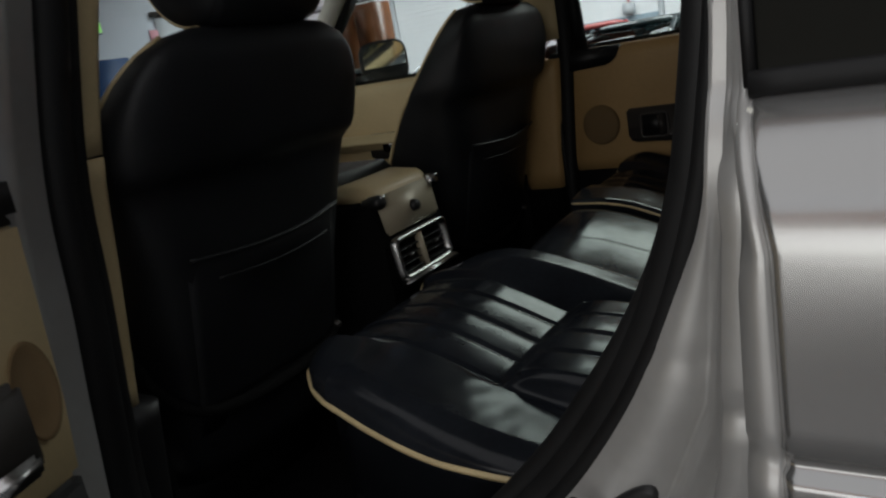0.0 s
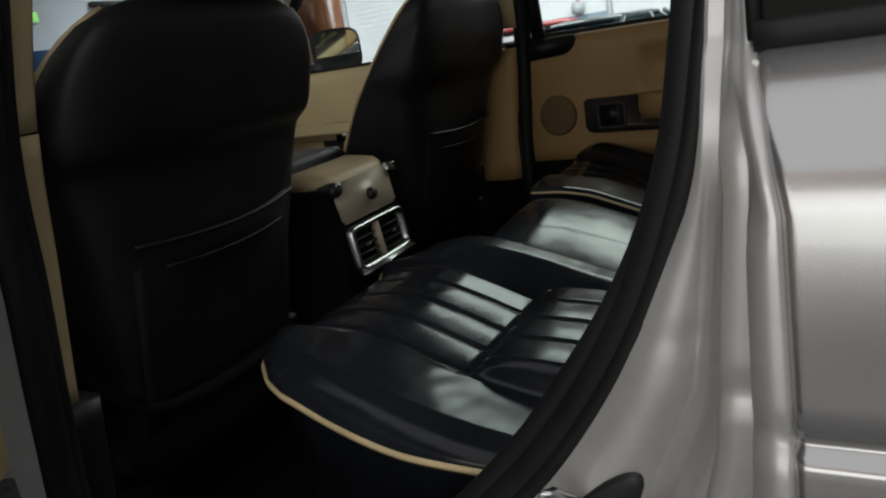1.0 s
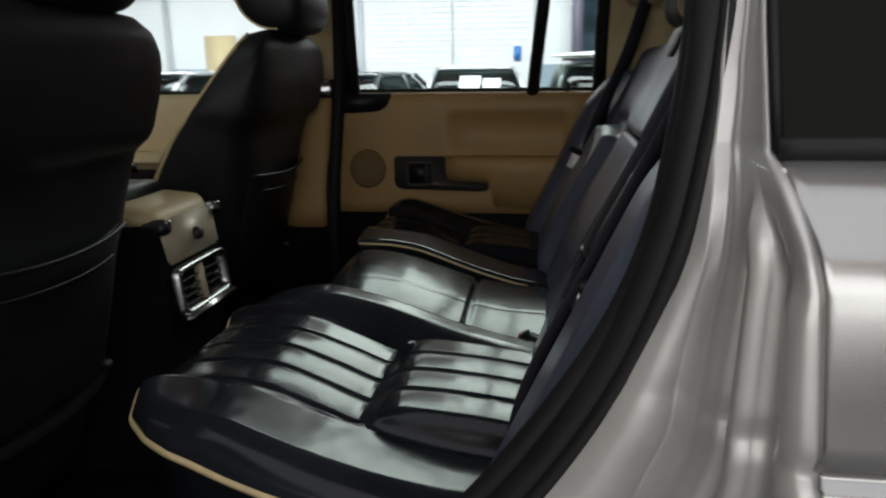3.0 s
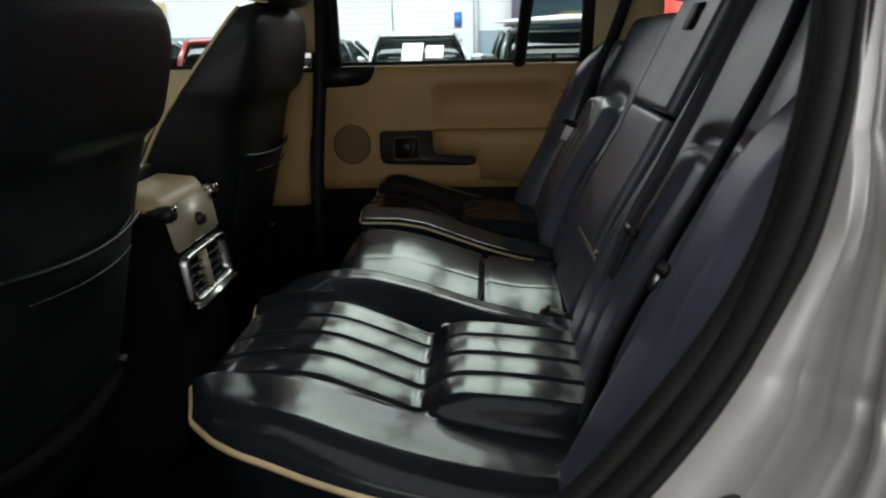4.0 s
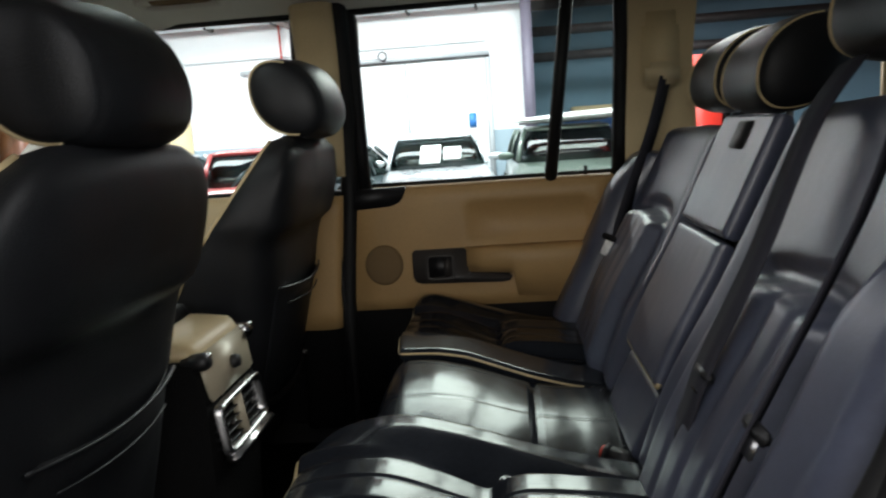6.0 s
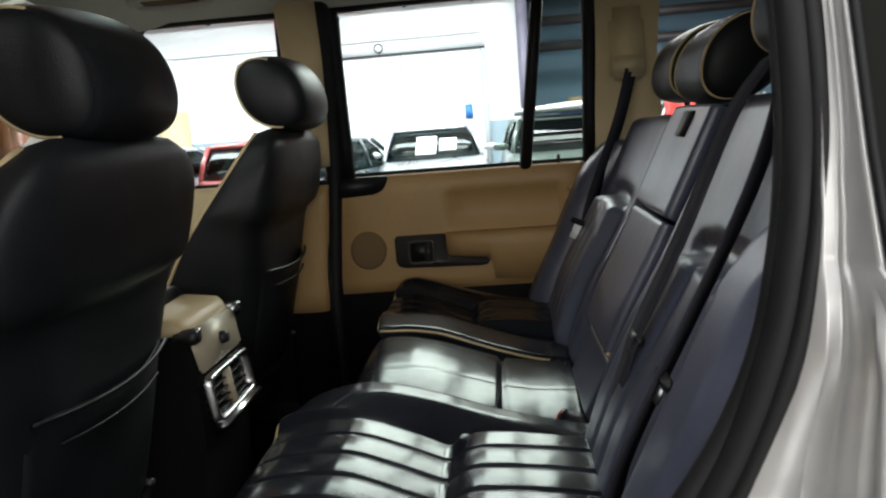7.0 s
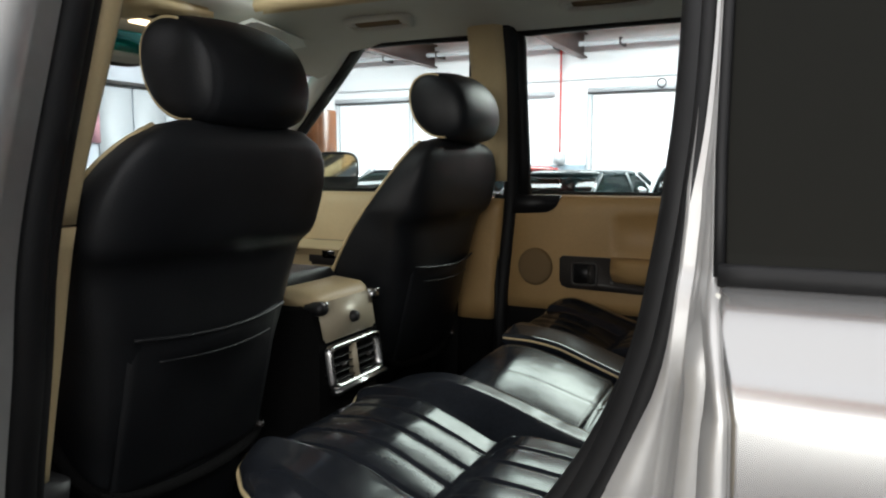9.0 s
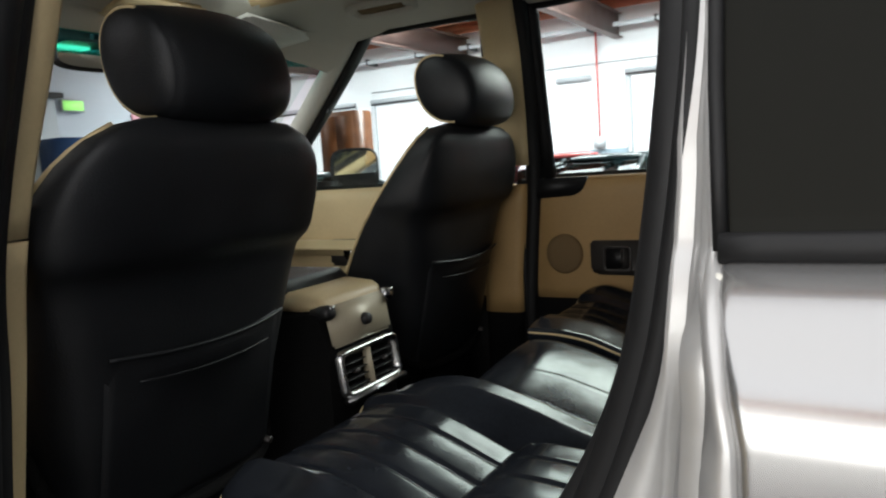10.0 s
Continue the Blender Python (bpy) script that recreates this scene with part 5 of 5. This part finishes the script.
for p in [SEALC[8]] + [a + (c - a) * f for a, c in zip(SEALC[8:], SEALC[9:]) for f in (0.5, 1.0)]:
    z = p.z
    j, l, o = jamb_x(z), lip_x(z), side_y(z)
    s0 = p.y - 0.012
    fold = s0 + (o - s0) * 0.24
    j = max(j, p.x + 0.022)
    # a flat face beside the seal, a narrow valley, then the step out to the channels
    low_ = 1 - step(z, 1.10, 1.22)
    row = [(p.x + 0.006, s0), (p.x + 0.35 * (j - p.x) + 0.004, s0 - 0.004 + (fold + 0.016 - s0) * low_), (j - 0.013, fold + 0.009 * low_), (j - 0.010, fold + 0.020 * low_), (j - 0.006, fold + 0.020 * low_), (j - 0.003, fold + 0.004 * low_)]
    d = Vector((l - j, o - fold)).normalized()
    for f, up in RIDGES:
        # the channels begin below the window, one under the other
        on = 0.6 if f < 0.22 else 2.1 * step(1.262 - 0.13 * abs(f - 0.5) - z, 0, 0.035)
        row.append((j + (l - 0.002 - j) * f + up * on * d.y, fold + (o - fold) * f - up * on * d.x))
    row += [(l + 0.001, o), (l + 0.004, o + 0.004), (l + 0.02, o + 0.03)]
    jr.append([Vector((x, y, z)) for x, y in row])
part("door_jamb", loft(jr, caps=False, closed=False), JAMB, qp, "silver painted door jamb")
rows = []
for i, x in enumerate([0.0, 0.0015, 0.004, 0.007, 0.009, 0.05, 0.3, 0.6, 1.0]):
    inward = (0.012, 0.005, 0.0015, 0.0002, 0, 0, 0, 0, 0)[i]
    rows.append([Vector((lip_x(z) + 0.002 + x, y + inward, z)) for y, z in SIDE])
part("quarter_panel", loft(rows, caps=False, closed=False), PAINT, qp, "silver painted panel with a body crease")
win = []
for z in (1.266, 1.29, 1.45, 1.60, 1.72):
    y = -0.826 + tumble(z)
    win.append([Vector((lip_x(z) + 0.004, y, z)), Vector((1.75, y + 0.03, z)), Vector((1.75, y + 0.036, z)), Vector((lip_x(z) + 0.004, y + 0.006, z))])
part("privacy_window", loft(win), PRIVACY, qp, "dark privacy glass", smooth=False)
part("waist_strip", loft([[Vector((x, y, z)) for y, z in ((-0.829, 1.268), (-0.833, 1.272), (-0.832, 1.281), (-0.828, 1.284), (-0.822, 1.283), (-0.822, 1.268))] for x in (0.802, 0.82, 1.2, 1.75)]), RUBBER, qp, "black window waist strip")
part("window_edge_seal", tube([(lip_x(z) + 0.004, -0.828 + tumble(z), z) for z in np.linspace(1.275, 1.72, 12)], 0.004, 8), RUBBER, qp)
part("inner_lining", box(0.82, 1.7, -0.80, -0.74, 0.56, 1.25, 0.02), BLACK, qp)
part("sill", box(-0.1, 0.55, -0.90, -0.70, 0.5, 0.60, 0.02), BLACK, qp)
st = thing("door_striker", (0.675, -0.80, 0.94), "chrome door striker loop on a black plate", "door striker")
bd_ = bmesh.new()
for x, y, z, r in ((0.803, -0.838, 1.262, 0.004), (0.806, -0.846, 1.254, 0.0035), (0.798, -0.832, 1.256, 0.003), (0.802, -0.842, 1.247, 0.003)):
    loft([oval((x, y, z + r * k), (1, 0, 0), (0, 1, 0), r * w, r * w, 10) for k, w in ((-1, 0.2), (-0.6, 0.8), (0, 1), (0.6, 0.8), (1, 0.2))], bd_)
part("sealant_bead", bd_, LINER, qp, "pale lumps of seam sealant")
sm = Matrix.Translation((0.675, -0.801, 0.945)) @ Matrix.Rotation(radians(-50), 4, "Y")
part("plate", loft([[sm @ p for p in oval((0, y, 0), (1, 0, 0), (0, 0, 1), a, a * 0.27, 28, 1.9)] for y, a in ((0.01, 0.064), (-0.004, 0.064), (-0.006, 0.058))]), BLACK, st, "black rubber plate")
LA, LB, UP = Vector((0.664, -0.802, 0.938)), Vector((0.674, -0.802, 0.962)), Vector((-0.016, -0.030, 0.030))
part("loop", tube([LA - UP * 0.1, LA + UP * 0.85, LA + UP + (LB - LA) * 0.12, LB + UP - (LB - LA) * 0.12, LB + UP * 0.85, LB - UP * 0.1], 0.0042, 10), CHROME, st, "chrome loop")
for q in (LA, LB):
    part("loop_foot", loft([oval(q + UP * f, (0.88, 0, 0.47), (0.2, 0.8, -0.5), r, r, 14) for f, r in ((-0.05, 0.008), (0.05, 0.008), (0.12, 0.005))]), CHROME, st, "chrome foot")

# ---- the open near door ----
od = thing("door_3", (-0.075, -0.895, 0.6), "tan rear car door standing wide open", "car door", kind="structure")
OD = Matrix.Translation((-0.075, -0.895, 0)) @ Matrix.Rotation(radians(-72), 4, "Z")
part("outer_skin", box(0, 0.80, -0.01, 0.02, 0.56, 1.26, 0.008, m=OD), PAINT, od)
part("hinge_face", box(0.0, 0.03, 0.02, 0.12, 0.56, 1.255, 0.01, m=OD), JAMB, od)
part("trim_panel", prism([(0.004, 1.235), (0.79, 1.262), (0.79, 0.945), (0.03, 0.945), (0.018, 1.03)], 0.12, 0.165, 0.01), CREAM, od).data.transform(Matrix.Translation(-Vector((-0.075, -0.895, 0.6))) @ OD @ Matrix.Translation(Vector((-0.075, -0.895, 0.6))))
part("lower_panel", box(0.02, 0.79, 0.115, 0.16, 0.58, 0.947, 0.015, m=OD), BLACK, od)
part("speaker", loft([[OD @ p for p in oval((0.06, y, 1.058), (1, 0, 0), (0, 0, 1), r, r * 1.9, 28)] for y, r in ((0.16, 0.030), (0.168, 0.029), (0.1655, 0.026), (0.166, 0.01))]), SPEAKER, od)
hq = part("handle_plate", box(0.085, 0.26, 0.16, 0.185, 0.985, 1.085, 0.01, m=OD), GREYP, od)
part("handle_lever", box(0.102, 0.17, 0.183, 0.196, 0.988, 1.012, 0.006, m=OD), CHROME, hq)
part("sail_piece", box(0.0, 0.2, 0.10, 0.168, 1.228, 1.285, 0.012, m=OD), BLACK, od)
DOOR_WINDOW = ((0.040, 0.150, 1.26), (0.078, 0.215, 1.51), (0.105, 0.252, 1.65), (0.14, 0.262, 1.69), (0.70, 0.262, 1.69), (0.76, 0.25, 1.65), (0.79, 0.150, 1.26))
part("window_frame", tube([OD @ Vector(p) for p in DOOR_WINDOW], 0.016, 10), RUBBER, od, "black window frame")
part("pane", loft([[OD @ Vector(p) for p in ((a, y, z), (c, y, z), (c, y - 0.005, z), (a, y - 0.005, z))] for a, c, y, z in ((0.040, 0.79, 0.150, 1.25), (0.105, 0.76, 0.252, 1.65), (0.14, 0.74, 0.260, 1.685))]), PRIVACY, od, "dark tinted glass", smooth=False).visible_shadow = False

# front near door, tailgate
nd = thing("door_4", (-0.6, -0.85, 0.6), "closed front passenger door with tan trim", "car door", kind="structure")
part("trim_panel", box(-1.05, -0.13, -0.79, -0.735, 0.6, 1.25, 0.02), TAN, nd)
part("outer_skin", box(-1.1, 0.0, -0.93, -0.87, 0.56, 1.26, 0.02), PAINT, nd)
part("window_frame", tube([(-0.98, -0.77, 1.25), (-0.56, -0.66, 1.66), (-0.48, -0.645, 1.70), (-0.10, -0.64, 1.72), (-0.07, -0.65, 1.69), (-0.10, -0.77, 1.25)], 0.02, 8), RUBBER, nd)
tg_ = thing("tailgate", (1.78, 0, 0.6), "tailgate frame with a clear rear window", "tailgate", kind="structure")
part("lower", box(1.74, 1.82, -0.72, 0.72, 0.56, 1.2, 0.02), BLACK, tg_)
for y in (-0.66, 0.66):
    part("pillar", tube([(1.78, y * 1.06, 1.2), (1.72, y * 0.94, 1.75)], 0.05, 8), CREAM, tg_)
part("header", box(1.66, 1.78, -0.62, 0.62, 1.68, 1.78, 0.02), LINER, tg_)
solid("cargo_floor", box(0.98, 1.74, -0.72, 0.72, 0.56, 0.86, 0.02), CARPET, "black carpeted load floor behind the rear seat", "load floor", kind="structure")
